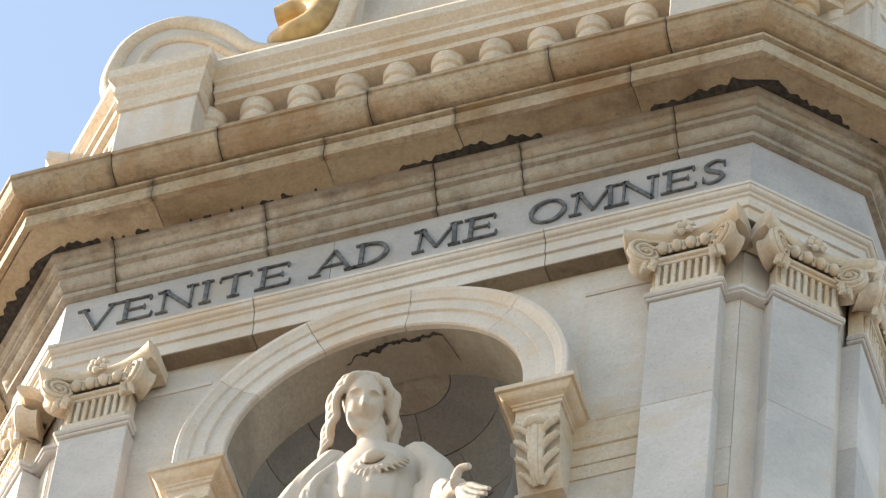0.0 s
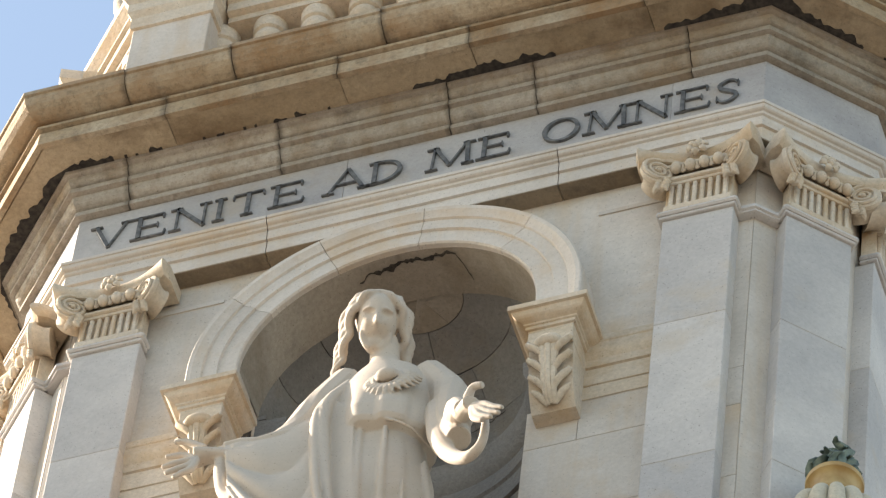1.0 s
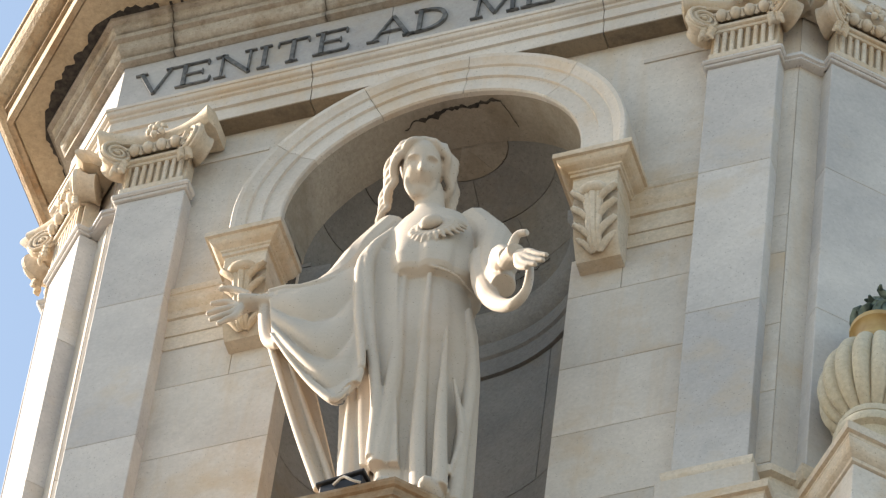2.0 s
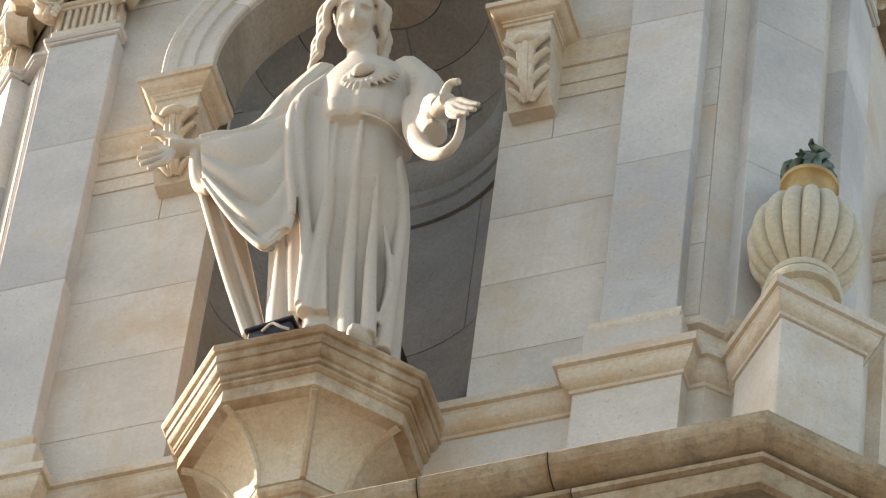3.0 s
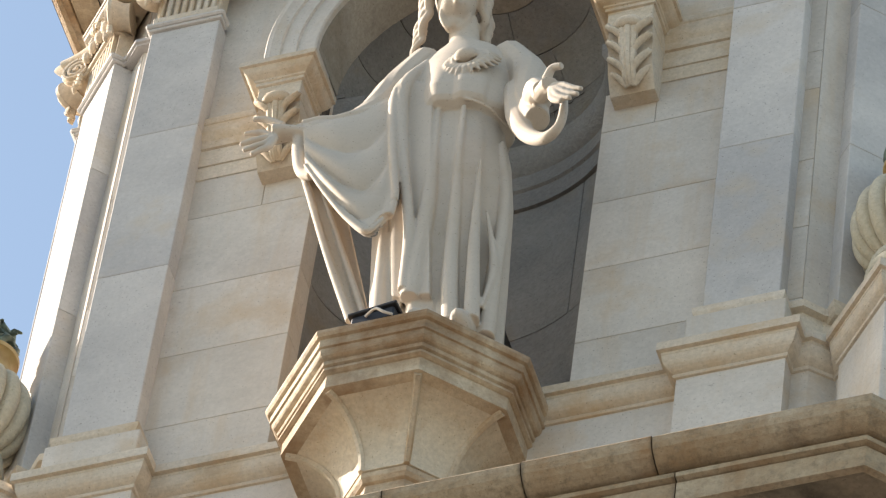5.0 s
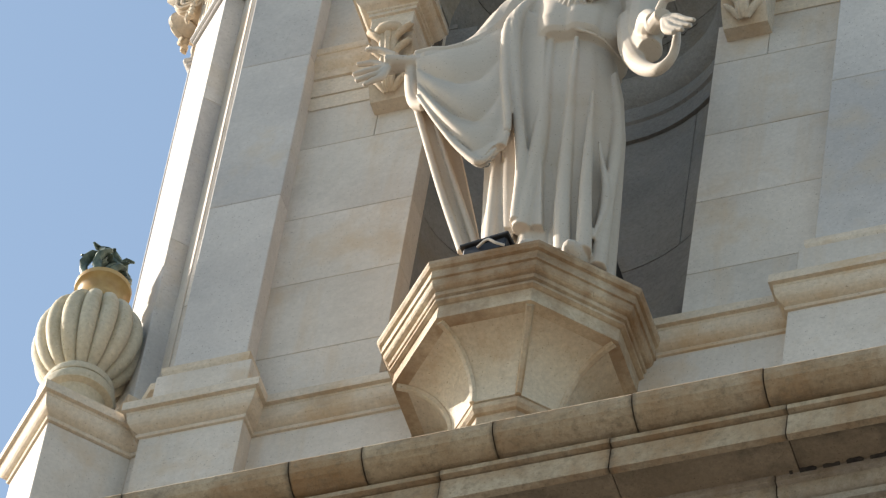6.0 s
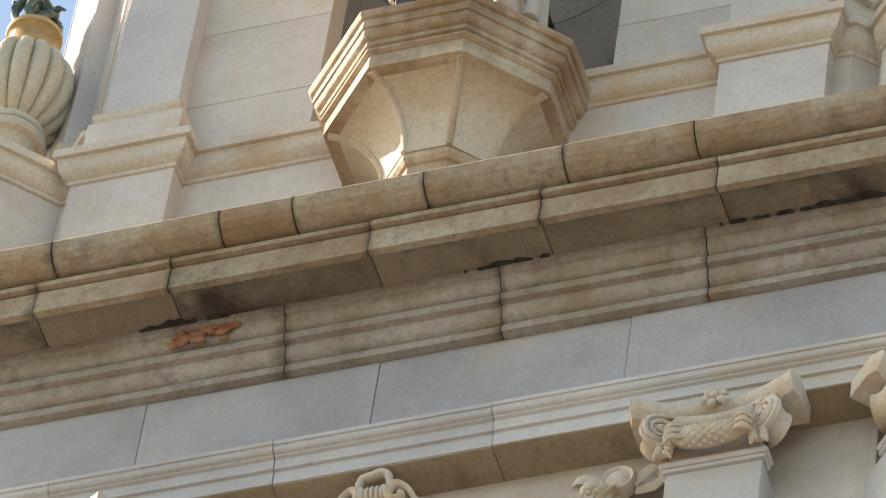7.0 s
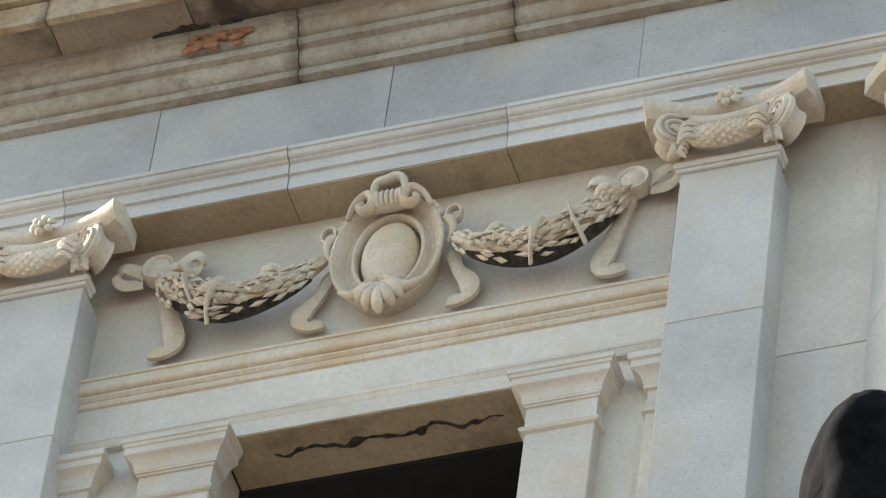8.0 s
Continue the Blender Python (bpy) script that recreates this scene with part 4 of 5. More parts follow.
part("console_foot", bm, LEDGE, console)
lamp = thing("floodlight", "small black floodlight at the statue's feet on the console", "floodlight")
bm = bmesh.new()
box(bm, -0.075, 0.075, -0.03, 0.05, 0, 0.055, 0.006)
part("housing", bm, BLACK, lamp)
bm = bmesh.new()
box(bm, -0.085, 0.085, -0.04, 0.06, 0.056, 0.068, 0.003)
part("lid", bm, BLACK, lamp)
bm = bmesh.new()
tube(bm, spline([(-0.02, -0.035, 0.03), (0.02, -0.05, 0.035), (0.05, -0.045, 0.01), (0.075, -0.03, 0.004)], 9), 0.005, 6)
part("cable", bm, WALL, lamp, "white cable", smooth=60)
lamp.matrix_basis = pose(0.03, -0.462, 22.306, 0, 0, -6) @ Matrix.Scale(1.15, 4)


# ---- statue: one plain draped figure, its pieces fused ----
def statue():
    bm = bmesh.new()

    def limb(pts, radii, n=20, flat=1.0, sides=12):
        tube(bm, spline(pts, n), list(np.interp(np.linspace(0, 1, n), np.linspace(0, 1, len(radii)), radii)), sides, flat)

    # robe from hem to neck: height, centre x, centre y, half width, half depth, fold depth
    keys = np.array([(22.30, 0.185, -0.19, 0.225, 0.185, 0.020), (22.9, 0.178, -0.20, 0.212, 0.178, 0.014), (23.35, 0.168, -0.20, 0.205, 0.172, 0.008), (23.62, 0.157, -0.20, 0.188, 0.160, 0.005),
                     (23.84, 0.142, -0.20, 0.160, 0.140, 0.003), (23.865, 0.140, -0.20, 0.160, 0.138, 0.003), (23.878, 0.138, -0.205, 0.198, 0.190, 0.010), (23.98, 0.13, -0.205, 0.208, 0.190, 0.009), (24.15, 0.12, -0.20, 0.212, 0.165, 0.003),
                     (24.30, 0.11, -0.19, 0.205, 0.138, 0.0), (24.40, 0.105, -0.19, 0.160, 0.108, 0.0), (24.44, 0.10, -0.20, 0.098, 0.088, 0.0), (24.48, 0.095, -0.215, 0.062, 0.064, 0.0), (24.62, 0.09, -0.25, 0.055, 0.058, 0.0)])
    rings = []
    for z in np.linspace(22.30, 24.62, 110):
        cx, cy, w, d, f = [np.interp(z, keys[:, 0], keys[:, k]) for k in range(1, 6)]
        ring = []
        for i in range(110):
            a = 2 * math.pi * i / 110
            drift = 0.3 * math.sin(1.3 * (z - 22.3))
            # broad folds with sharp valleys between them
            fold = f * (2.0 * abs(math.sin(4.5 * a + 1.2 * drift)) ** 0.7 - 1.2 + 0.35 * math.sin(13 * a - 3 * drift + 1.0))
            ring.append((cx + (w + fold) * math.cos(a), cy + (d + fold) * math.sin(a), z))
        rings.append(ring)
    skin(bm, rings)
    # long ridges of cloth down the front
    for pts, rad in (
        ([(0.086, -0.345, 23.894), (0.125, -0.385, 23.202), (0.122, -0.400, 22.674), (0.117, -0.400, 22.551)], [0.012, 0.032, 0.038, 0.036]),
        ([(0.193, -0.350, 23.848), (0.230, -0.375, 23.179), (0.261, -0.385, 22.647), (0.289, -0.385, 22.355)], [0.010, 0.022, 0.032, 0.034]),
        ([(0.294, -0.345, 23.459), (0.327, -0.370, 22.897), (0.367, -0.380, 22.354)], [0.006, 0.022, 0.032]),
        ([(0.338, -0.270, 23.664), (0.384, -0.270, 23.236), (0.395, -0.300, 22.718), (0.405, -0.320, 22.317)], [0.010, 0.024, 0.03, 0.036]),
        ([(0.346, -0.340, 23.115), (0.398, -0.320, 22.762), (0.390, -0.360, 22.461)], [0.006, 0.02, 0.008]),
        ([(-0.096, -0.360, 23.613), (-0.041, -0.360, 23.037), (-0.019, -0.350, 22.575)], [0.02, 0.025, 0.03]),
        ([(-0.014, -0.270, 24.331), (-0.065, -0.360, 24.023), (0.002, -0.400, 23.484), (0.080, -0.420, 22.985), (0.098, -0.420, 22.583)], [0.025, 0.032, 0.024, 0.022, 0.022]),
    ):
        limb(pts, rad, 26)
    # feet under the lifted hem
    for p in ((0.178, -0.400, 22.477), (0.331, -0.360, 22.393)):
        ball(bm, (p[0], p[1], 22.345), 0.045, 0.09, 0.05, 12)
    # belt and the cloth bloused over it
    limb([(-0.058, -0.300, 23.983), (0.052, -0.355, 23.926), (0.174, -0.370, 23.884), (0.284, -0.345, 23.823), (0.348, -0.250, 23.784)], [0.005, 0.007, 0.008, 0.007, 0.005], 24, 0.8)
    # head bent towards the square below
    tilt = Matrix.Translation((0.074, -0.300, 24.684)) @ pose(0, 0, 0, 0, 0, 22) @ pose(0, 0, 0, 44, 0, 0) @ Matrix.Scale(1.08, 4)

    def H(x, y, z):
        return (tilt @ Vector((x, y, z)))[:]

    m3 = tilt.to_3x3()
    # plain oval face in low relief, hair parted over it and hanging free of the neck
    dips = ((-0.030, 0.014, 0.017, 0.012, -0.016), (0.030, 0.014, 0.017, 0.012, -0.016), (0.0, -0.062, 0.030, 0.005, -0.007), (0.0, -0.078, 0.020, 0.006, -0.007), (0.0, -0.008, 0.011, 0.030, 0.026), (0.0, -0.024, 0.017, 0.011, 0.012), (-0.034, -0.024, 0.018, 0.016, 0.005), (0.034, -0.024, 0.018, 0.016, 0.005), (0.0, -0.100, 0.030, 0.020, 0.012))
    rings = []
    for k in range(45):
        b = math.pi * (0.02 + 0.96 * k / 44)
        ring = []
        for i in range(60):
            a = 2 * math.pi * i / 60
            x, y, z = 0.071 * math.sin(b) * math.cos(a), -0.035 + 0.082 * math.sin(b) * math.sin(a), -0.008 - 0.110 * math.cos(b)
            if y < -0.05:
                y -= sum(g * math.exp(-((x - u) / p) ** 2 - ((z - v) / q) ** 2) for u, v, p, q, g in dips)
            ring.append(H(x, y, z))
        rings.append(ring)
    skin(bm, rings)
    ball(bm, H(0, 0.035, 0.030), 0.086, 0.088, 0.104, 24, m3)
    ball(bm, H(0, -0.074, -0.098), 0.040, 0.036, 0.036, 18, m3)
    for s in (-1, 1):
        limb([H(s * 0.010, -0.106, 0.030), H(s * 0.032, -0.104, 0.034), H(s * 0.056, -0.084, 0.024)], [0.005, 0.006, 0.005], 9)
        limb([H(s * 0.050, -0.070, -0.040), H(s * 0.046, -0.080, -0.075), H(s * 0.028, -0.095, -0.105), H(s * 0.012, -0.102, -0.118)], [0.010, 0.014, 0.016, 0.012], 12)
        for k in range(4):
            o = 0.020 * k
            pts = spline([H(s * (0.004 + o), -0.030 + o * 1.2, 0.112), H(s * (0.054 + o * 0.4), -0.060 + o, 0.086), H(s * (0.088 + o * 0.4), -0.040 + o, 0.030), H(s * (0.102 + o * 0.3), -0.025 + o, -0.05), H(s * (0.110 + o * 0.3), -0.010 + o, -0.12), H(s * (0.125 + o * 0.2), -0.012 + o, -0.185), H(s * (0.140 - o * 0.3), -0.035 + o, -0.245)], 44)
            pts = [q + Vector((0.009 * math.sin(n * 0.62 + 2 * k), 0.009 * math.cos(n * 0.62 + 2 * k), 0)) * min(1, n / 14) for n, q in enumerate(pts)]
            tube(bm, pts, [0.007 + 0.011 * math.sin(math.pi * min(1, (n + 4) / 46)) for n in range(44)], 8)
    # boss and rays on the breast
    bc = Vector((0.185, -0.375, 24.144))
    ball(bm, bc + Vector((0, -0.016, 0.005)), 0.046, 0.026, 0.034, 18)
    limb([bc + Vector((0.056 * math.cos(a), -0.006, 0.046 * math.sin(a))) for a in [k * math.pi / 8 for k in range(17)]], [0.006, 0.006], 34)
    for k in range(24):
        a = 2 * math.pi * k / 24
        c, s = math.cos(a), math.sin(a)
        tube(bm, [bc + Vector((0.045 * c, 0.0, 0.04 * s)), bc + Vector((0.085 * c, 0.008 + 0.015 * s, 0.08 * s)), bc + Vector((0.125 * c, 0.02 + 0.03 * s + 0.03 * c * c, 0.115 * s))], [0.008, 0.013, 0.005], 6)
    # the arm held out low: upper arm, sleeve, open hand
    limb([(-0.047, -0.200, 24.437), (-0.135, -0.250, 24.207), (-0.216, -0.330, 23.908), (-0.397, -0.400, 23.795)], [0.08, 0.082, 0.07, 0.05])
    limb([(-0.392, -0.410, 23.779), (-0.483, -0.420, 23.809), (-0.542, -0.430, 23.804)], [0.034, 0.036, 0.046], 10, 0.75)
    for k, (a, b) in enumerate((((-0.579, -0.440, 23.814), (-0.651, -0.460, 23.804)), ((-0.574, -0.450, 23.760), (-0.654, -0.470, 23.722)), ((-0.553, -0.460, 23.708), (-0.631, -0.480, 23.658)), ((-0.536, -0.460, 23.679), (-0.595, -0.480, 23.618)))):
        m = (Vector(a) + Vector(b)) / 2 + Vector((0, 0, 0.004))
        limb([(-0.528, -0.440, 23.766), a, m, b], [0.016, 0.015, 0.013, 0.009], 10)
    limb([(-0.512, -0.420, 23.865), (-0.584, -0.430, 23.923), (-0.636, -0.440, 23.927)], [0.018, 0.014, 0.010], 8)
    # the other arm: upper arm, raised forearm, wide sleeve, open hand
    limb([(0.277, -0.190, 24.381), (0.400, -0.240, 24.114), (0.460, -0.330, 23.762), (0.533, -0.420, 23.539)], [0.074, 0.080, 0.072, 0.048])
    limb([(0.365, -0.260, 24.013), (0.425, -0.360, 23.675), (0.518, -0.460, 23.385), (0.624, -0.540, 23.207), (0.693, -0.580, 23.207), (0.711, -0.600, 23.303), (0.694, -0.600, 23.384)], [0.056, 0.046, 0.034, 0.024, 0.019, 0.017, 0.016], 34)
    limb([(0.512, -0.400, 23.719), (0.555, -0.520, 23.587), (0.607, -0.600, 23.453)], [0.06, 0.045, 0.03], 12)
    limb([(0.589, -0.550, 23.475), (0.636, -0.610, 23.428), (0.669, -0.640, 23.398)], [0.036, 0.038, 0.045], 8, 0.7)
    for a, b in (((0.721, -0.660, 23.351), (0.806, -0.680, 23.269)), ((0.717, -0.660, 23.315), (0.795, -0.680, 23.239)), ((0.704, -0.660, 23.289), (0.766, -0.680, 23.223)), ((0.679, -0.650, 23.298), (0.727, -0.670, 23.229))):
        m = (Vector(a) + Vector(b)) / 2 + Vector((0, 0, -0.006))
        limb([(0.671, -0.640, 23.383), a, m, b], [0.018, 0.015, 0.013, 0.009], 10)
    limb([(0.635, -0.620, 23.478), (0.660, -0.640, 23.515), (0.702, -0.650, 23.501)], [0.02, 0.016, 0.014], 8)

    # cloth sheets between an upper and a lower edge, with hanging folds
    def cloth(top, bottom, belly, folds, depth, nu=46, nv=26, thick=0.03):
        top, bottom = spline(top, nu), spline(bottom, nu)
        rings = []
        for j in range(nv):
            v = j / (nv - 1)
            rf, rb = [], []
            for i in range(nu):
                u = i / (nu - 1)
                p = top[i].lerp(bottom[i], v)
                y = -belly * math.sin(math.pi * v) - depth * (0.35 + 0.65 * v) * math.sin(folds * math.pi * u + 1.4 * v)
                rf.append(p + Vector((0, y, 0)))
                rb.append(p + Vector((0, y + thick, 0)))
            rings.append(rf + rb[::-1])
        skin(bm, rings)

    # the cloak's broad front panel
    cloth([(-0.123, -0.330, 24.048), (-0.063, -0.340, 24.168), (0.060, -0.360, 23.978)], [(0.035, -0.370, 22.619), (0.108, -0.395, 22.578), (0.200, -0.400, 22.541)], 0.02, 2.2, 0.012, 30, 40)
    # the mantle's loop from the wrist to the hip: one sheet with hanging folds, sharp between them
    top = spline([(-0.425, -0.425, 23.830), (-0.306, -0.415, 23.835), (-0.198, -0.385, 23.880), (-0.100, -0.360, 23.985)], 60)
    low = spline([(-0.372, -0.445, 23.50), (-0.250, -0.465, 23.23), (-0.130, -0.475, 23.00), (-0.045, -0.475, 22.905), (0.020, -0.455, 23.06)], 60)
    rings = []
    for j in range(50):
        v = j / 49
        front, back = [], []
        for i in range(60):
            u = i / 59
            p = top[i].lerp(low[i], v)
            sag = 0.10 * math.sin(math.pi * u) * math.sin(math.pi * v)
            # folds fan out from the wrist and gather again at the hip
            fold = 0.062 * math.sin(math.pi * min(1.0, u * 1.05)) ** 0.7 * (abs(math.sin(math.pi * (3.1 * v + 0.25 * u))) ** 0.75 - 0.5) * (0.5 + 0.5 * v)
            front.append(p + Vector((0, -0.014 - fold, -sag * 0.4)))
            back.append(p + Vector((0, 0.022 - fold * 0.6, -sag * 0.4)))
        rings.append(front + back[::-1])
    skin(bm, rings)
    limb([p + Vector((0, -0.016, 0)) for p in low[::6]], [0.006, 0.009, 0.010, 0.010, 0.009, 0.007], 40)
    limb([(-0.43, -0.43, 23.845), (-0.36, -0.42, 23.850), (-0.30, -0.418, 23.845), (-0.24, -0.40, 23.868), (-0.17, -0.375, 23.92), (-0.11, -0.33, 24.03), (-0.075, -0.27, 24.20)], [0.012, 0.020, 0.014, 0.022, 0.016, 0.020, 0.014], 40)
    # the edge of the cloak that drops from the shoulder to the hip
    limb([(-0.030, -0.270, 24.33), (-0.085, -0.365, 24.02), (-0.045, -0.42, 23.60), (0.018, -0.455, 23.20), (0.018, -0.455, 23.04)], [0.016, 0.024, 0.018, 0.014, 0.010], 40)
    # cuff at the wrist and the long back fall to the feet
    limb([(-0.444, -0.400, 23.850), (-0.435, -0.400, 23.695), (-0.405, -0.410, 23.538), (-0.350, -0.430, 23.464)], [0.03, 0.03, 0.026, 0.02], 14)
    cloth([(-0.420, -0.380, 23.585), (-0.369, -0.360, 23.633), (-0.253, -0.330, 23.410)], [(-0.151, -0.300, 22.633), (-0.117, -0.290, 22.636), (-0.089, -0.270, 22.661)], 0.0, 1.6, 0.015)
    limb([(-0.406, -0.390, 23.547), (-0.264, -0.350, 23.017), (-0.146, -0.310, 22.618)], [0.014, 0.016, 0.018], 20)
    limb([(-0.319, -0.370, 23.414), (-0.196, -0.330, 22.985), (-0.094, -0.290, 22.628)], [0.008, 0.012, 0.015], 20)
    cloth([(-0.094, -0.360, 23.073), (-0.008, -0.380, 23.034), (0.034, -0.380, 23.056)], [(-0.065, -0.330, 22.618), (0.011, -0.360, 22.570), (0.068, -0.370, 22.572)], 0.0, 1.4, 0.012)
    ob = finish("statue", bm, STATUE)
    fuse = ob.modifiers.new("fuse", "REMESH")
    fuse.mode, fuse.voxel_size, fuse.use_smooth_shade = "VOXEL", 0.0048, True
    ease = ob.modifiers.new("ease", "SMOOTH")
    ease.factor, ease.iterations = 0.5, 1
    return tagged(ob, "pale stone statue of a robed figure on the console", "statue")


statue()

# ---- balustrade and volutes over the upper cornice ----
bal = thing("balustrade", "pale stone balustrade above the cornice", "balustrade", kind="structure")
BY = 0.05
bm = bmesh.new()
sweep(bm, [(-1.03, BY), (1.05, BY)], moulding([(-0.03, 28.07), (-0.03, 28.11), (0.0, 28.12), (0.0, 28.18), (0.015, 28.19), (0.015, 28.21), (0.05, 28.25), (0.05, 28.31), (0.02, 28.38)], -0.28))
part("rail", bm, CREAM, bal)
bm = bmesh.new()
box(bm, -1.03, 1.05, BY - 0.02, BY + 0.28, 27.02, 27.22)
part("bottom_rail", bm, CREAM, bal)
base = None
for k in range(10):
    x = -1.075 + k * 0.2195
    if base is None:
        bm = bmesh.new()
        revolve(bm, [(0.075, 27.22), (0.075, 27.27), (0.05, 27.29), (0.045, 27.33), (0.07, 27.42), (0.085, 27.50), (0.075, 27.65), (0.05, 27.77), (0.042, 27.84), (0.06, 27.85), (0.062, 27.87), (0.05, 27.88), (0.052, 27.91), (0.068, 27.93), (0.072, 27.96), (0.062, 27.99), (0.075, 28.00), (0.078, 28.05), (0.078, 28.08)], 24)
        base = part("baluster", bm, CREAM, bal, smooth=40)
        ob = base
    else:
        ob = new("baluster", base.data)
        ob.parent = bal
    ob.location = (x, BY + 0.11, 0)


def rail_post():
    p = thing("balustrade_post", "pale stone balustrade post with a moulded cap", "post", "balustrade posts")
    bm = bmesh.new()
    box(bm, -0.18, 0.18, 0, 0.36, 27.02, 28.018, 0.004)
    part("die", bm, WALL, p)
    bm = bmesh.new()
    sweep(bm, [(-0.18, 0.36), (-0.18, 0), (0.18, 0), (0.18, 0.36)], moulding([(0.0, 28.015), (0.012, 28.02), (0.012, 28.10), (0.03, 28.14), (0.03, 28.20), (0.06, 28.24), (0.06, 28.31), (0.02, 28.37)], -0.17))
    part("cap", bm, CREAM, p)
    return p


rp = rail_post()
rp.matrix_basis = pose(-1.25, -0.02, 0)
copy_thing(rp, pose(1.27, -0.02, 0))
for s in (-1, 1):
    sb = thing("side_balustrade", "cream moulded balustrade rail along the tower's side", "balustrade", kind="structure")
    bm = bmesh.new()
    line = [(1.80, 0.45), (1.80, 3.3)] if s > 0 else [(-1.80, 3.3), (-1.80, 0.45)]
    sweep(bm, line, moulding([(-0.03, 28.07), (-0.03, 28.11), (0.0, 28.12), (0.0, 28.18), (0.015, 28.19), (0.015, 28.21), (0.05, 28.25), (0.05, 28.31), (0.02, 28.38)], -0.28))
    sweep(bm, line, [(-0.02, 27.02), (-0.02, 27.30), (-0.28, 27.30), (-0.28, 27.02)])
    part("rail", bm, CREAM, sb)

for s in (-1, 1):
    cb = thing("corner_balustrade", "cream moulded balustrade rail across the tower's corner", "balustrade", kind="structure")
    line = [(1.46, -0.01), (1.90, 0.43)] if s > 0 else [(-1.90, 0.43), (-1.46, -0.01)]
    bm = bmesh.new()
    sweep(bm, line, moulding([(-0.05, 28.07), (-0.05, 28.11), (-0.02, 28.12), (-0.02, 28.18), (0.0, 28.19), (0.0, 28.21), (0.04, 28.25), (0.04, 28.31), (0.01, 28.38)], -0.28))
    part("rail", bm, CREAM, cb)
    bm = bmesh.new()
    sweep(bm, line, [(-0.04, 27.02), (-0.04, 27.24), (-0.28, 27.24), (-0.28, 27.02)])
    part("bottom_rail", bm, CREAM, cb)
    for k in range(3):
        ob = new("baluster", base.data)
        ob.parent = cb
        f = (k + 0.6) / 3.4
        ob.location = (line[0][0] + (line[1][0] - line[0][0]) * f - s * 0.09, line[0][1] + (line[1][1] - line[0][1]) * f + 0.09, 0)
copy_thing(rp, pose(-1.93, 0.48, 0, 0, 0, -67))
copy_thing(rp, pose(1.93, 0.48, 0, 0, 0, 67))

drum = thing("tower_drum", "pale stone drum of the tower behind the balustrade", "tower drum", kind="structure")
bm = bmesh.new()
box(bm, -0.62, 1.02, 0.55, 2.9, 27.02, 32.0)
part("drum_wall", bm, WALL, drum)
bm = bmesh.new()
sweep(bm, [(-0.62, 2.0), (-0.62, 0.55), (1.02, 0.55), (1.02, 2.0)], moulding([(0.02, 28.0), (0.02, 29.05), (0.05, 29.07), (0.05, 29.12), (0.0, 29.16)], -0.02))
part("drum_base", bm, CREAM, drum)
bm = bmesh.new()
box(bm, 1.12, 1.9, 0.35, 2.0, 27.02, 32.0)
part("drum_buttress", bm, WALL, drum)
scroll = thing("scroll_buttress", "cream stone scroll buttress that sweeps up beside the drum", "scroll")
bm = bmesh.new()
outer = spline([(-1.30, 0, 28.75), (-1.60, 0, 28.80), (-1.745, 0, 29.05), (-1.735, 0, 29.30), (-1.66, 0, 29.47), (-1.50, 0, 29.53), (-1.34, 0, 29.45), (-1.20, 0, 29.31), (-1.05, 0, 29.10), (-0.85, 0, 29.03), (-0.68, 0, 29.08), (-0.62, 0, 29.45), (-0.62, 0, 30.2)], 70)
inner = [Vector((max(p.x * 0.30 - 0.42, -1.2), 0, 27.3)) for p in outer]
rings = []
for p, q in zip(outer, inner):
    rings.append([(p.x, 0.40, p.z), (p.x, 0.86, p.z), (q.x, 0.86, q.z), (q.x, 0.40, q.z)])
skin(bm, rings)
part("scroll_body", bm, WALL, scroll)
bm = bmesh.new()
tube(bm, [(p.x, 0.41, p.z - 0.02) for p in outer], 0.045, 8, up=(0, 1, 0))
part("scroll_edge", bm, CREAM, scroll, smooth=60)
bm = bmesh.new()
tube(bm, spline([(-1.56, 0.40, 28.95), (-1.62, 0.40, 29.16), (-1.56, 0.40, 29.33), (-1.42, 0.40, 29.34), (-1.28, 0.40, 29.24), (-1.14, 0.40, 29.06), (-1.0, 0.40, 28.95), (-0.85, 0.40, 28.92)], 30), 0.022, 8, up=(0, 1, 0))
part("scroll_line", bm, CREAM, scroll, smooth=60)
orn = thing("gilded_finial", "ochre scrolled stone ornament by the drum", "ornament")
bm = bmesh.new()
tube(bm, spline([(-0.98, 0.46, 29.22), (-0.90, 0.42, 29.14), (-0.78, 0.42, 29.18), (-0.74, 0.44, 29.34), (-0.84, 0.46, 29.45), (-1.0, 0.46, 29.45)], 24), [0.05 + 0.04 * math.sin(math.pi * k / 23) for k in range(24)], 12, up=(0, 1, 0))
part("scroll", bm, OCHRE, orn, smooth=60)
bm = bmesh.new()
tube(bm, [(-0.86, 0.5, 28.95), (-0.86, 0.5, 29.2)], 0.06, 10)
part("stem", bm, CREAM, orn, smooth=60)

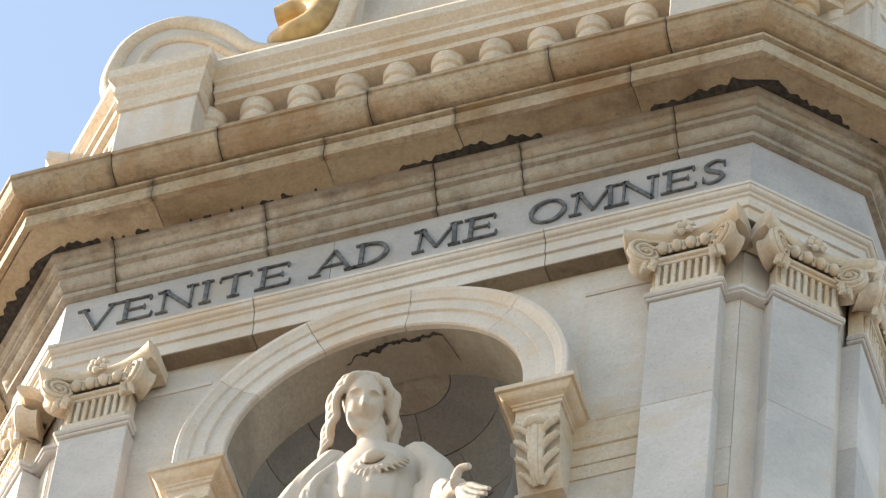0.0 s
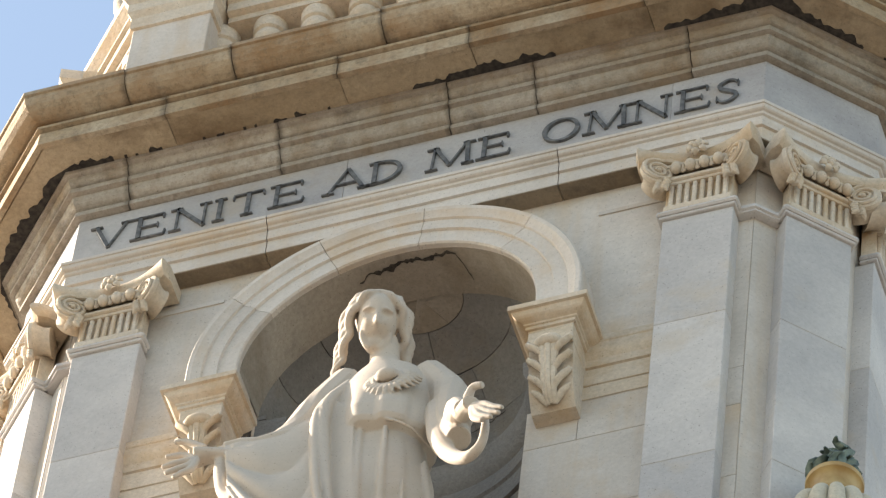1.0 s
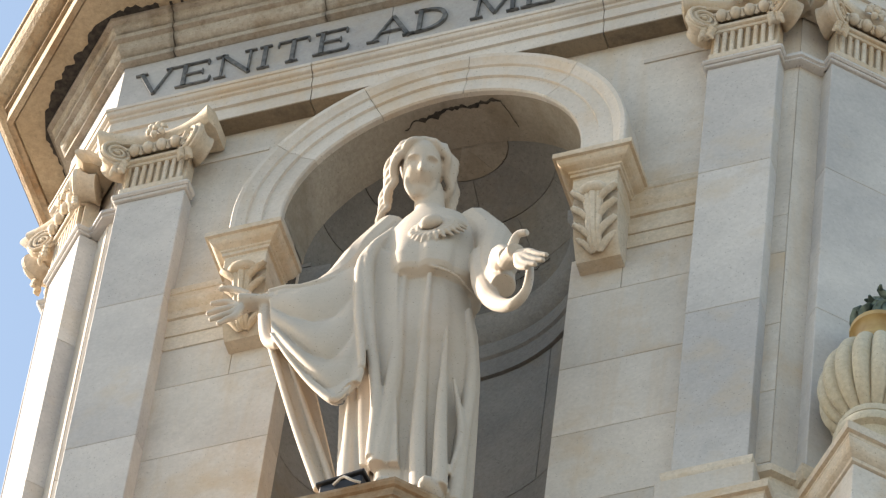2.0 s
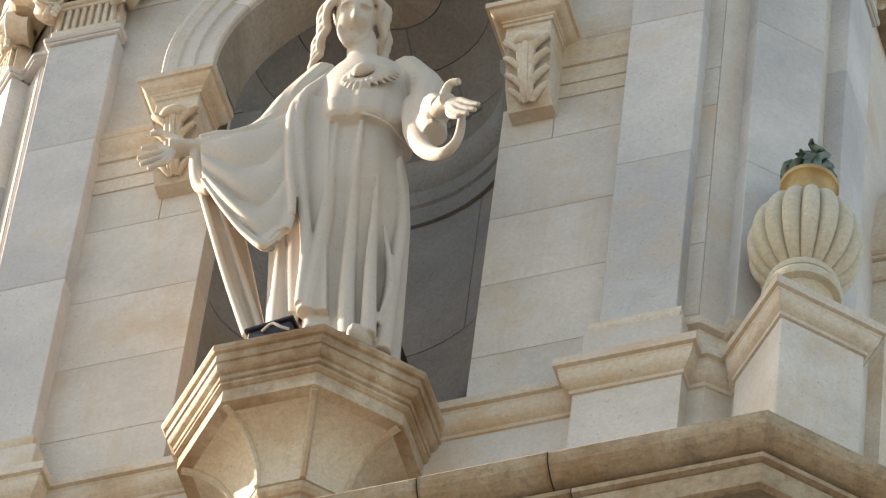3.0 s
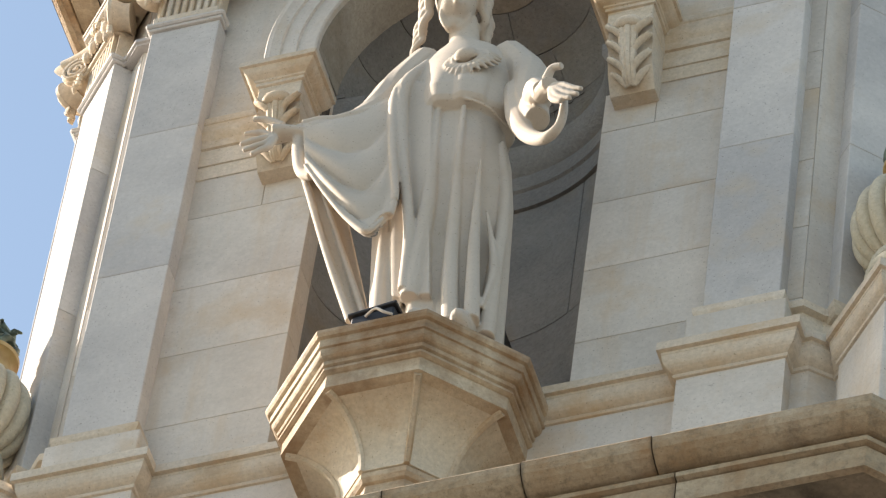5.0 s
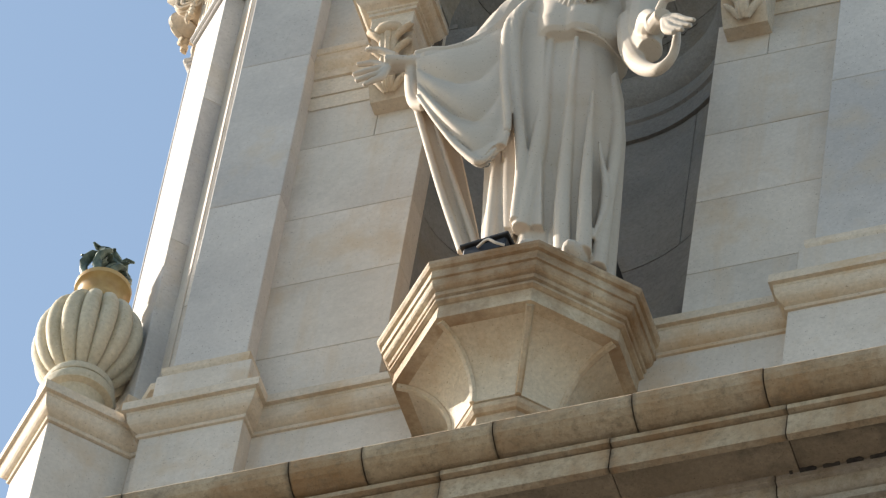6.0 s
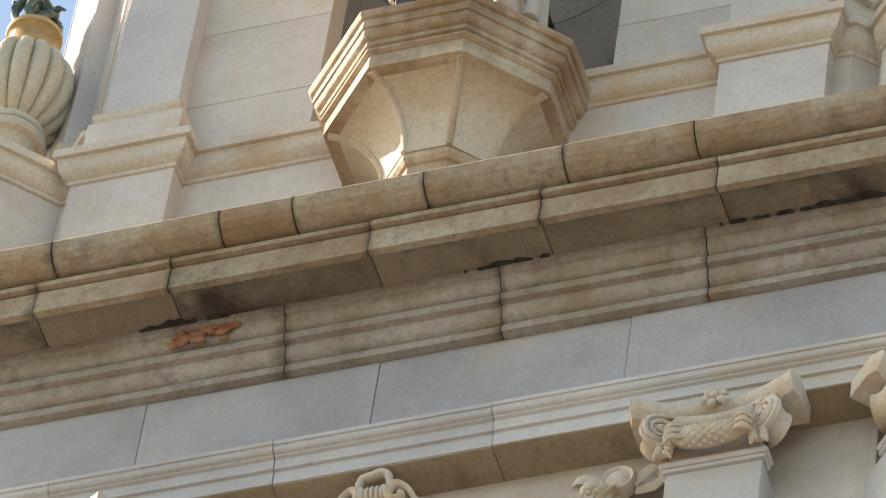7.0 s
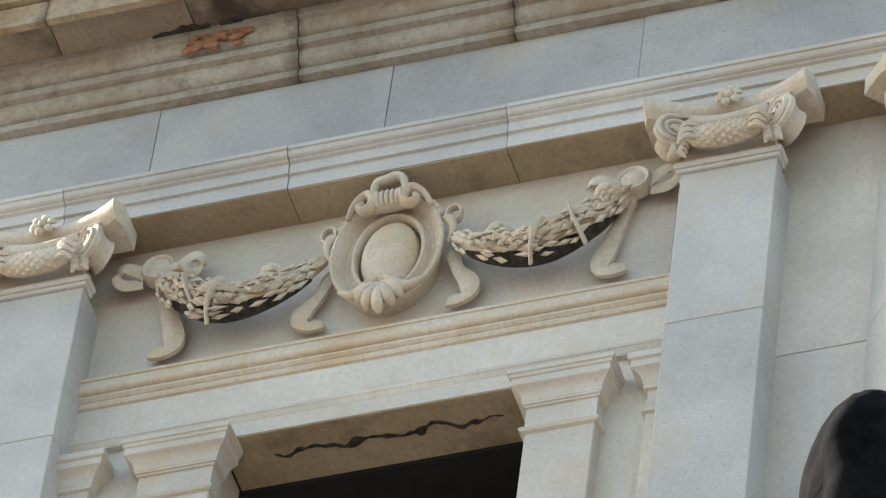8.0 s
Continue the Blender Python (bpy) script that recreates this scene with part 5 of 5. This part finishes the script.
# ---- lower storey: entablature ----
low = thing("lower_entablature", "rust-streaked stone cornice and plain frieze of the lower storey", "entablature", kind="structure")
course("architrave_stone", low, LOW, moulding([(0.0, 20.12), (0.0, 20.185), (0.012, 20.187), (0.012, 20.235), (0.024, 20.24), *arc(0.026, 20.245, 0.045, 20.272, 0.008, 4), (0.052, 20.274), (0.052, 20.292)], -0.40), [-1.189, -0.366, 0.423], MARBLE, 0.003)
course("frieze_stone", low, LOW, moulding([(0.0, 20.27), (0.0, 20.70)], -0.40), [-0.901, -0.041, 0.87], FRIEZE, 0.003)
course("bed_stone", low, LOW, moulding([(0.006, 20.702), (0.032, 20.704), (0.032, 20.738), (0.014, 20.741), (0.014, 20.752), *arc(0.02, 20.755, 0.055, 20.82, 0.014), (0.08, 20.822), (0.08, 20.858), (0.058, 20.861), (0.058, 20.872), *arc(0.066, 20.875, 0.10, 20.93, 0.012), (0.122, 20.932), (0.122, 20.967)], -0.40), [-0.386, 0.406, 1.15], BED, 0.004)
course("corona_stone", low, LOW, moulding([(0.0, 20.969), (0.23, 20.969), (0.266, 20.985), (0.268, 20.950), (0.297, 20.950), (0.297, 21.058), (0.282, 21.060), (0.282, 21.068), (0.315, 21.072), (0.315, 21.096), (0.298, 21.098), (0.298, 21.114)], -0.40), [-1.267, -0.762, -0.023, 0.601, 1.237], CORNICE, 0.004)
# thin slab whose dark colour adds shade below the corona
course("soffit_stone", low, LOW, [(0.01, 20.9655), (0.01, 20.970), (0.263, 20.970), (0.263, 20.9655)], [-1.267, -0.762, -0.023, 0.601, 1.237], SHADE_SOOT, 0.004)
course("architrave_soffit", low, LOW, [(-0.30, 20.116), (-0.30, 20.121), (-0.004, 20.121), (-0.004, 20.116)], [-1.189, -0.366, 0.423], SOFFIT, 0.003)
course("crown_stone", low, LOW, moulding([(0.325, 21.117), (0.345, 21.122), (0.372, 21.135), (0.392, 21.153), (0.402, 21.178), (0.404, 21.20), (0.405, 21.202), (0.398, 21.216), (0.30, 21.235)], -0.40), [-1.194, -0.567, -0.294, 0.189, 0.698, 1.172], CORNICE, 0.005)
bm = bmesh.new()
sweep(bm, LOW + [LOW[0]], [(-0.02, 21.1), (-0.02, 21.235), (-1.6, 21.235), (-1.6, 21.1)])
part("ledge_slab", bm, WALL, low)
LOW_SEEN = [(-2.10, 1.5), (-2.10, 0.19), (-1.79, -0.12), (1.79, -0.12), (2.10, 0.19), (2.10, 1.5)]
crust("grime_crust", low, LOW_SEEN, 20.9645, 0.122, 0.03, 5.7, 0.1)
bm = bmesh.new()
pr = random.Random(12)
for k in range(34):
    u, v = pr.gauss(0, 0.055), pr.gauss(0, 0.026)
    ball(bm, (-0.695 + u, -0.232 + 0.012 * pr.random(), 20.905 + v - 0.15 * abs(u) * pr.random()), pr.uniform(0.012, 0.034), 0.012, pr.uniform(0.008, 0.02), 7)
part("broken_patch", bm, BRICK, low, "reddish broken patch of mortar and brick", smooth=60)

# ---- lower storey: walls, pilasters ----
lw = thing("wall_lower", "pale ashlar stone wall of the tower's lower storey", "wall", kind="structure")
inner = shift(LOW + [LOW[0]], -0.16)
bm = bmesh.new()
for a in range(1, 8):
    p, q = inner[a], inner[a + 1] if a < 7 else Vector((-1.72, 0.04))
    sweep(bm, [(p.x, p.y), (q.x, q.y)], [(0, 0), (0, 20.12), (-0.3, 20.12), (-0.3, 0)])
part("wall_shell", bm, WALL, lw)
for x0, x1 in ((-1.74, -1.0), (1.0, 1.74)):
    for a, b in ((0, 8), (8, 16), (16, 17.9), (17.9, 18.96), (18.96, 20.12)):
        bm = bmesh.new()
        box(bm, x0, x1, LOW_WALL_Y, 0.5, a + 0.002, b - 0.002, 0.002)
        part("stone_block", bm, WALL, lw)
bm = bmesh.new()
box(bm, -1.0, 1.0, LOW_WALL_Y, 0.5, 19.45, 20.12)
part("frieze_panel", bm, WALL, lw)
pl = pilaster("lower_pilaster", "blue-grey marble pilaster with a carved cream capital", "lower pilasters", 0.335, [0, 8, 15, 17.4, 19.03, 19.79], 0.17, False)
pl.location = (1.231, -0.12, 0)
copy_thing(pl, pose(-1.231, -0.12, 0))
for s in (-1, 1):
    copy_thing(pl, pose(s * 1.945, 0.035, 0, 0, 0, s * 45))

# ---- lower storey: window surround ----
sur = thing("window_surround", "pale stone window surround with moulded caps and lintel", "window surround", kind="structure")
bm = bmesh.new()
sweep(bm, [(-1.07, LOW_WALL_Y), (1.065, LOW_WALL_Y)], moulding([(0.016, 19.300), (0.024, 19.303), (0.030, 19.315), (0.024, 19.327), (0.017, 19.330), (0.024, 19.334), (0.034, 19.344), (0.034, 19.352), (0.026, 19.354), *arc(0.028, 19.358, 0.040, 19.418, 0.020, 7), (0.046, 19.42), (0.046, 19.432), (0.02, 19.437)], -0.02))
part("moulded_band", bm, CREAM, sur)
bm = bmesh.new()
box(bm, -1.07, 1.065, LOW_WALL_Y - 0.014, 0.25, 19.127, 19.302)
part("lintel_face", bm, WALL, sur)
bm = bmesh.new()
sweep(bm, [(-1.07, LOW_WALL_Y), (1.065, LOW_WALL_Y)], moulding([(0.018, 19.084), (0.022, 19.09), (0.030, 19.108), (0.034, 19.112), (0.034, 19.126), (0.014, 19.13)], -0.02))
part("lintel_fillet", bm, WALL, sur)
bm = bmesh.new()
box(bm, -0.52, 0.59, LOW_WALL_Y - 0.022, 0.25, 19.020, 19.085)
part("lintel", bm, WALL, sur)
bm = bmesh.new()
box(bm, -0.52, 0.59, LOW_WALL_Y - 0.018, 0.25, 19.015, 19.0195)
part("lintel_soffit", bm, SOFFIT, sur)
ragged("crack", sur, [(Vector((-0.36 + 0.80 * k / 49, 0.12 + 0.01 * math.sin(k * 0.5), 19.015)), Vector((0, 1, 0)), Vector((0, 0, -1))) for k in range(50)], 3.3, 0.016)
for s in (-1, 1):
    a, b = (0.582, 0.822) if s > 0 else (-0.765, -0.508)
    bm = bmesh.new()
    box(bm, a, b, -0.02, 0.25, 0.0, 18.725, 0.004)
    part("jamb_pilaster", bm, WALL, sur)
    bm = bmesh.new()
    sweep(bm, [(a, 0.25), (a, -0.02), (b, -0.02), (b, 0.06)], moulding([(0.0, 18.722), (0.012, 18.726), (0.018, 18.736), (0.012, 18.746), (0.002, 18.750), (0.002, 18.842), (0.009, 18.844), (0.009, 18.852), (0.015, 18.854), (0.015, 18.862), *arc(0.017, 18.864, 0.046, 18.915, -0.010, 6), (0.05, 18.918), (0.05, 18.948), (0.056, 18.951), (0.056, 18.964), (0.062, 18.967), (0.062, 18.985)], -0.03))
    box(bm, a + 0.02, b - 0.02, -0.01, 0.25, 18.7, 19.018)
    part("jamb_cap", bm, WALL, sur)
    bm = bmesh.new()
    c, d = (0.985, 1.09) if s > 0 else (-1.09, -0.955)
    box(bm, c, d, 0.0, 0.26, 0.0, 18.74)
    sweep(bm, [(c, 0.26), (c, 0.0), (d, 0.0), (d, 0.26)], moulding([(0.0, 18.74), (0.012, 18.744), (0.012, 18.764), (0.0, 18.767), (0.0, 18.852), (0.012, 18.855), (0.012, 18.872), *arc(0.014, 18.875, 0.044, 18.925, -0.010, 5), (0.05, 18.928), (0.05, 18.958), (0.06, 18.962), (0.06, 18.99)], -0.03))
    part("outer_strip", bm, WALL, sur)
    bm = bmesh.new()
    box(bm, min(s * 0.76, s * 1.0), max(s * 0.76, s * 1.0), LOW_WALL_Y + 0.004, 0.25, 0, 19.086)
    part("jamb_wall", bm, WALL, sur)
room = thing("window_recess", "empty window recess, its darkness put into the wall colour", "window", kind="structure")
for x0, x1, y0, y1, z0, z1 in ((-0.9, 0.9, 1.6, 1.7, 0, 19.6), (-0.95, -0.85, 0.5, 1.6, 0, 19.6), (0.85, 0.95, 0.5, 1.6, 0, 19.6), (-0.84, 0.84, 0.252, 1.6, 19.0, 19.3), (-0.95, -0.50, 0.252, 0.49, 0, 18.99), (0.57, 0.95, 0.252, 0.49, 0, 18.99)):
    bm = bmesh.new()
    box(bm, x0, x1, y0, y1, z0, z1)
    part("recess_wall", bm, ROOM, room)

# ---- lower storey: cartouche and festoons ----
cart = thing("cartouche", "cream carved oval cartouche with scrolls and a shell", "cartouche")
CX, CZ, CY = 0.012, 19.765, 0.04


def oval(rx, rz, y, n=56, dz=0.0):
    return [(CX + rx * math.cos(2 * math.pi * k / n), y, CZ + dz + rz * math.sin(2 * math.pi * k / n)) for k in range(n)]


bm = bmesh.new()
skin(bm, [oval(0.17, 0.23, 0.06), oval(0.178, 0.238, 0.0), oval(0.196, 0.258, -0.034), oval(0.204, 0.266, -0.050), oval(0.202, 0.264, -0.060), oval(0.194, 0.256, -0.064), oval(0.186, 0.247, -0.058), oval(0.178, 0.238, -0.040), oval(0.160, 0.218, -0.018), oval(0.146, 0.204, -0.016), oval(0.138, 0.196, -0.026), oval(0.130, 0.188, -0.042), oval(0.122, 0.180, -0.044), oval(0.116, 0.174, -0.036), oval(0.114, 0.172, 0.0), oval(0.114, 0.172, 0.03)])
part("oval_frame", bm, CREAM, cart, smooth=40)
bm = bmesh.new()
skin(bm, [oval(0.103, 0.160, 0.03), oval(0.103, 0.160, -0.020), oval(0.098, 0.153, -0.032), oval(0.085, 0.135, -0.044), oval(0.06, 0.098, -0.054), oval(0.03, 0.05, -0.060), oval(0.004, 0.006, -0.062)])
part("boss", bm, CREAM, cart, "smooth domed oval field", smooth=60)
for s in (-1, 1):
    # flat curled strap that comes down from the crest and ends in a scroll
    bm = bmesh.new()
    tube(bm, spline([(CX + s * 0.150, -0.066, CZ + 0.165), (CX + s * 0.125, -0.078, CZ + 0.215), (CX + s * 0.085, -0.085, CZ + 0.245), (CX + s * 0.058, -0.090, CZ + 0.225), (CX + s * 0.058, -0.092, CZ + 0.180), (CX + s * 0.085, -0.092, CZ + 0.165), (CX + s * 0.105, -0.090, CZ + 0.188), (CX + s * 0.090, -0.088, CZ + 0.208)], 44), [0.006 + 0.011 * math.sin(math.pi * (k + 4) / 50) for k in range(44)], 8, 1.5, up=(0, 1, 0))
    part("scroll", bm, CREAM, cart, smooth=60)
    bm = bmesh.new()
    pts = [(CX + s * (0.224 + 0.026 * math.cos(a)), -0.035, CZ + 0.135 + 0.036 * math.sin(a)) for a in [k * 2 * math.pi / 16 for k in range(17)]]
    tube(bm, pts, 0.007, 6, 2.2, up=(0, 1, 0))
    part("ear_ring", bm, CREAM, cart, smooth=60)
    bm = bmesh.new()
    tube(bm, spline([(CX + s * 0.19, -0.045, CZ + 0.115), (CX + s * 0.215, -0.048, CZ + 0.098), (CX + s * 0.226, -0.04, CZ + 0.06), (CX + s * 0.208, -0.03, CZ + 0.01)], 10), [0.010, 0.015, 0.018, 0.019, 0.018, 0.016, 0.014, 0.012, 0.009, 0.005], 8, 0.8, up=(0, 1, 0))
    part("ear_leaf", bm, CREAM, cart, smooth=60)
    bm = bmesh.new()
    for k in range(9):
        a = radians(32 + k * 6.5)
        ball(bm, (CX + s * 0.207 * math.cos(a), -0.044, CZ + 0.274 * math.sin(a)), 0.015, 0.018, 0.015, 8)
    part("leaf_border", bm, CREAM, cart, smooth=60)
# the fluted roll between the scrolls, the looped crest over it
bm = bmesh.new()
tube(bm, [(CX - 0.06, -0.082, CZ + 0.210), (CX - 0.02, -0.074, CZ + 0.206), (CX + 0.02, -0.074, CZ + 0.206), (CX + 0.06, -0.082, CZ + 0.210)], [0.040, 0.034, 0.034, 0.040], 14)
for k in range(5):
    ring = [(CX - 0.036 + k * 0.018, -0.076 - 0.036 * math.cos(a), CZ + 0.207 + 0.036 * math.sin(a)) for a in [radians(-60 + 20 * j) for j in range(8)]]
    tube(bm, ring, 0.007, 6, up=(1, 0, 0))
part("crest_roll", bm, CREAM, cart, smooth=50)
bm = bmesh.new()
tube(bm, spline([(CX - 0.050, -0.070, CZ + 0.245), (CX - 0.062, -0.076, CZ + 0.275), (CX - 0.048, -0.082, CZ + 0.305), (CX - 0.015, -0.085, CZ + 0.308), (CX + 0.018, -0.085, CZ + 0.318), (CX + 0.044, -0.082, CZ + 0.305), (CX + 0.050, -0.074, CZ + 0.270), (CX + 0.062, -0.070, CZ + 0.248)], 26), [0.010 + 0.006 * math.sin(math.pi * k / 25) for k in range(26)], 8, 1.3, up=(0, 1, 0))
part("crest_loop", bm, CREAM, cart, smooth=60)
# the shell: fat ribs that fan down over the rim, curled at the tip
for k in range(5):
    bm = bmesh.new()
    a = radians(-90 + (k - 2) * 23)
    p = Vector((CX, -0.070, CZ - 0.175))
    d = Vector((math.cos(a), 0, math.sin(a)))
    reach = 0.135 - 0.014 * abs(k - 2)
    tube(bm, spline([p, p + d * reach * 0.4 + Vector((0, -0.018, 0)), p + d * reach * 0.8 + Vector((0, -0.020, 0)), p + d * reach + Vector((0, 0.012, 0))], 10), [0.008, 0.011, 0.014, 0.017, 0.019, 0.021, 0.022, 0.021, 0.017, 0.008], 8, 0.8, up=(0, 1, 0))
    part("shell_rib", bm, CREAM, cart, smooth=60)
for s in (-1, 1):
    bm = bmesh.new()
    tube(bm, spline([(CX + s * 0.012, -0.085, CZ - 0.165), (CX + s * 0.045, -0.085, CZ - 0.195), (CX + s * 0.095, -0.078, CZ - 0.222), (CX + s * 0.15, -0.068, CZ - 0.185)], 14), [0.006 + 0.012 * math.sin(math.pi * (k + 1) / 15) for k in range(14)], 8, up=(0, 1, 0))
    part("shell_scroll", bm, CREAM, cart, smooth=60)
for ob in cart.children:
    for v in ob.data.vertices:
        v.co.y += 0.016 - 0.07 * (v.co.z - (CZ - 0.28))


def festoon(s):
    f = thing("festoon", "cream carved festoon of leaves with ribbons and a knot", "festoon", "festoons")
    rnd = random.Random(7 + s)
    off = 0.012
    line = spline([(off + s * 0.225, -0.02, 19.815), (off + s * 0.33, -0.05, 19.69), (off + s * 0.47, -0.066, 19.615), (off + s * 0.60, -0.066, 19.62), (off + s * 0.73, -0.05, 19.72), (off + s * 0.80, -0.03, 19.82), (off + s * 0.838, -0.02, 19.89)], 44)

    def ribbon(pts, wide, name="ribbon"):
        """A flat ribbon with a thickness, its breadth lying along the wall."""
        bm = bmesh.new()
        q = spline(pts, 22)
        rings = []
        for k, p in enumerate(q):
            d = (q[min(k + 1, 21)] - q[max(k - 1, 0)])
            n = Vector((-d.z, 0, d.x)).normalized() * wide * (0.5 - 0.12 * math.sin(k * 0.5)) * (0.45 if k in (0, 21) else 1.0)
            rings.append([p - n, p - n * 0.3 + Vector((0, -0.008, 0)), p + n * 0.5 + Vector((0, -0.004, 0)), p + n, p + n + Vector((0, 0.016, 0)), p - n + Vector((0, 0.016, 0))])
        skin(bm, rings)
        part(name, bm, CREAM, f, smooth=50)

    # a black tube behind the leaves, put in as shade and soot among them
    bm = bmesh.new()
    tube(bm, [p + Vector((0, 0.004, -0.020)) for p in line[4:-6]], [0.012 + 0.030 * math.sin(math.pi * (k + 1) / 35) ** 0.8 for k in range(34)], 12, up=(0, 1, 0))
    part("garland_core", bm, GRIME_SHADE, f, "black core for the shade and soot between the leaves", smooth=60)
    bm = bmesh.new()
    tube(bm, [p + Vector((0, -0.004, 0.006)) for p in line[1:-2]], [0.016 + 0.034 * math.sin(math.pi * (k + 1) / 42) ** 0.8 for k in range(41)], 12, up=(0, 1, 0))
    part("garland_body", bm, CREAM, f, smooth=60)
    bm = bmesh.new()
    for k in range(1, 43):
        d = (line[k + 1] - line[k - 1]).normalized()
        if k > 22:
            d = -d
        nrm = Vector((-d.z, 0, d.x))
        if nrm.z < 0:
            nrm = -nrm
        swell = 0.026 + 0.044 * math.sin(math.pi * k / 43) ** 0.8
        for j in range(7):
            a = radians(84 - 25 * j + rnd.uniform(-14, 14))
            if a < radians(-35) and rnd.random() < 0.5:
                continue
            o = (nrm * math.sin(a) + Vector((0, -math.cos(a), 0))) * swell * rnd.uniform(0.85, 1.15)
            p = line[k] + o * 0.85 + Vector((rnd.uniform(-.006, .006), 0, rnd.uniform(-.006, .006)))
            tip = p + d * rnd.uniform(0.046, 0.074) + o * rnd.uniform(0.10, 0.38)
            side = d.cross(o).normalized()
            mid = p.lerp(tip, 0.5) + o * 0.16
            w = rnd.uniform(0.009, 0.0135)
            v = [bm.verts.new(x) for x in (p - d * 0.012, mid + side * w - o * 0.08, tip, mid - side * w - o * 0.08, mid + o * 0.10, p.lerp(tip, 0.35) - o * 0.22)]
            for q in ((0, 1, 4), (1, 2, 4), (2, 3, 4), (3, 0, 4), (1, 0, 5), (2, 1, 5), (3, 2, 5), (0, 3, 5)):
                bm.faces.new([v[i] for i in q])
    for k in range(26):
        i = rnd.randrange(6, 38)
        ball(bm, line[i] + Vector((rnd.uniform(-.02, .02), -0.055 - rnd.uniform(0, .02), rnd.uniform(-.045, -.01))), 0.010, 0.010, 0.010, 6)
    tagged(part("leaf_garland", bm, CREAM, f, smooth=30), kind="stuff")
    # ribbon wound twice round the middle
    for q, tilt in ((20, 0.035), (26, -0.035)):
        bm = bmesh.new()
        c = line[q]
        pts = spline([c + Vector((tilt, 0.0, 0.085)), c + Vector((tilt * 0.5, -0.06, 0.055)), c + Vector((0, -0.088, -0.005)), c + Vector((-tilt * 0.6, -0.065, -0.06)), c + Vector((-tilt, -0.01, -0.088))], 14)
        tube(bm, pts, 0.022, 8, 0.3, up=(1, 0, 0))
        part("binding", bm, CREAM, f, smooth=60)
    k = Vector((off + s * 0.85, -0.012, 19.925))
    bm = bmesh.new()
    revolve(bm, [(0.03, 0.03), (0.060, 0.02), (0.063, -0.022), (0.057, -0.034), (0.050, -0.032), (0.044, -0.024), (0.02, -0.034), (0.003, -0.036)], 24, at=k, m=Matrix(((1, 0, 0), (0, 0, 1), (0, 1, 0))))
    part("knot_disc", bm, CREAM, f, smooth=40)
    for d in (-1, 1):
        bm = bmesh.new()
        tube(bm, spline([k + Vector((0.045 * d, 0.0, -0.01)), k + Vector((0.085 * d, -0.012, 0.018)), k + Vector((0.130 * d, -0.020, 0.030)), k + Vector((0.150 * d, -0.012, -0.004)), k + Vector((0.125 * d, 0.0, -0.036)), k + Vector((0.06 * d, 0.006, -0.034))], 20), 0.009, 8, 3.2, up=(0, 0, 1))
        part("bow", bm, CREAM, f, smooth=60)
    ribbon([k + Vector((-s * 0.010, 0, -0.05)), Vector((off + s * 0.815, -0.004, 19.77)), Vector((off + s * 0.770, 0.0, 19.62)), Vector((off + s * 0.755, -0.006, 19.53)), Vector((off + s * 0.79, -0.012, 19.495)), Vector((off + s * 0.835, 0.004, 19.53))], 0.062)
    ribbon([Vector((off + s * 0.215, 0.0, 19.77)), Vector((off + s * 0.245, -0.006, 19.66)), Vector((off + s * 0.290, -0.010, 19.585)), Vector((off + s * 0.300, -0.012, 19.52)), Vector((off + s * 0.265, -0.008, 19.495)), Vector((off + s * 0.225, 0.006, 19.52))], 0.058)
    for i in (11, 32):
        ribbon([line[i] + Vector((-0.04, 0.0, 0.055)), line[i] + Vector((-0.02, -0.03, 0.095)), line[i] + Vector((0.02, -0.03, 0.100)), line[i] + Vector((0.05, 0.0, 0.075))], 0.032, "ribbon_loop")


festoon(-1)
festoon(1)

# ---- dark bronze figure top that rises before the lower wall, on a stone block ----
bz = thing("bronze_sculpture", "black bronze sculpture with a rounded top on a stone block", "sculpture")
bm = bmesh.new()
rings = []
for k in range(26):
    f = k / 25
    z = 16.2 + 1.66 * f
    r = 0.26 * (1 - 0.12 * f) * math.sqrt(max(0.0, 1 - max(0.0, (f - 0.72) / 0.28) ** 2.4)) + 0.004
    ring = []
    for i in range(40):
        a = 2 * math.pi * i / 40
        d = noise.noise(Vector((2.2 * math.cos(a), 2.2 * math.sin(a), z * 3.5))) * 0.06 + noise.noise(Vector((5 * math.cos(a), 5 * math.sin(a), z * 9))) * 0.025
        rr = r * (1 + d / 0.26 * (1 if r > 0.05 else 0))
        ring.append((1.99 + rr * 0.84 * math.cos(a), -0.60 + rr * math.sin(a), z))
    rings.append(ring)
skin(bm, rings)
part("bronze_mass", bm, BRONZE, bz, smooth=60)
bm = bmesh.new()
box(bm, 1.55, 2.35, -1.0, 0.2, 0.0, 16.2)
part("stone_block", bm, WALL, bz)
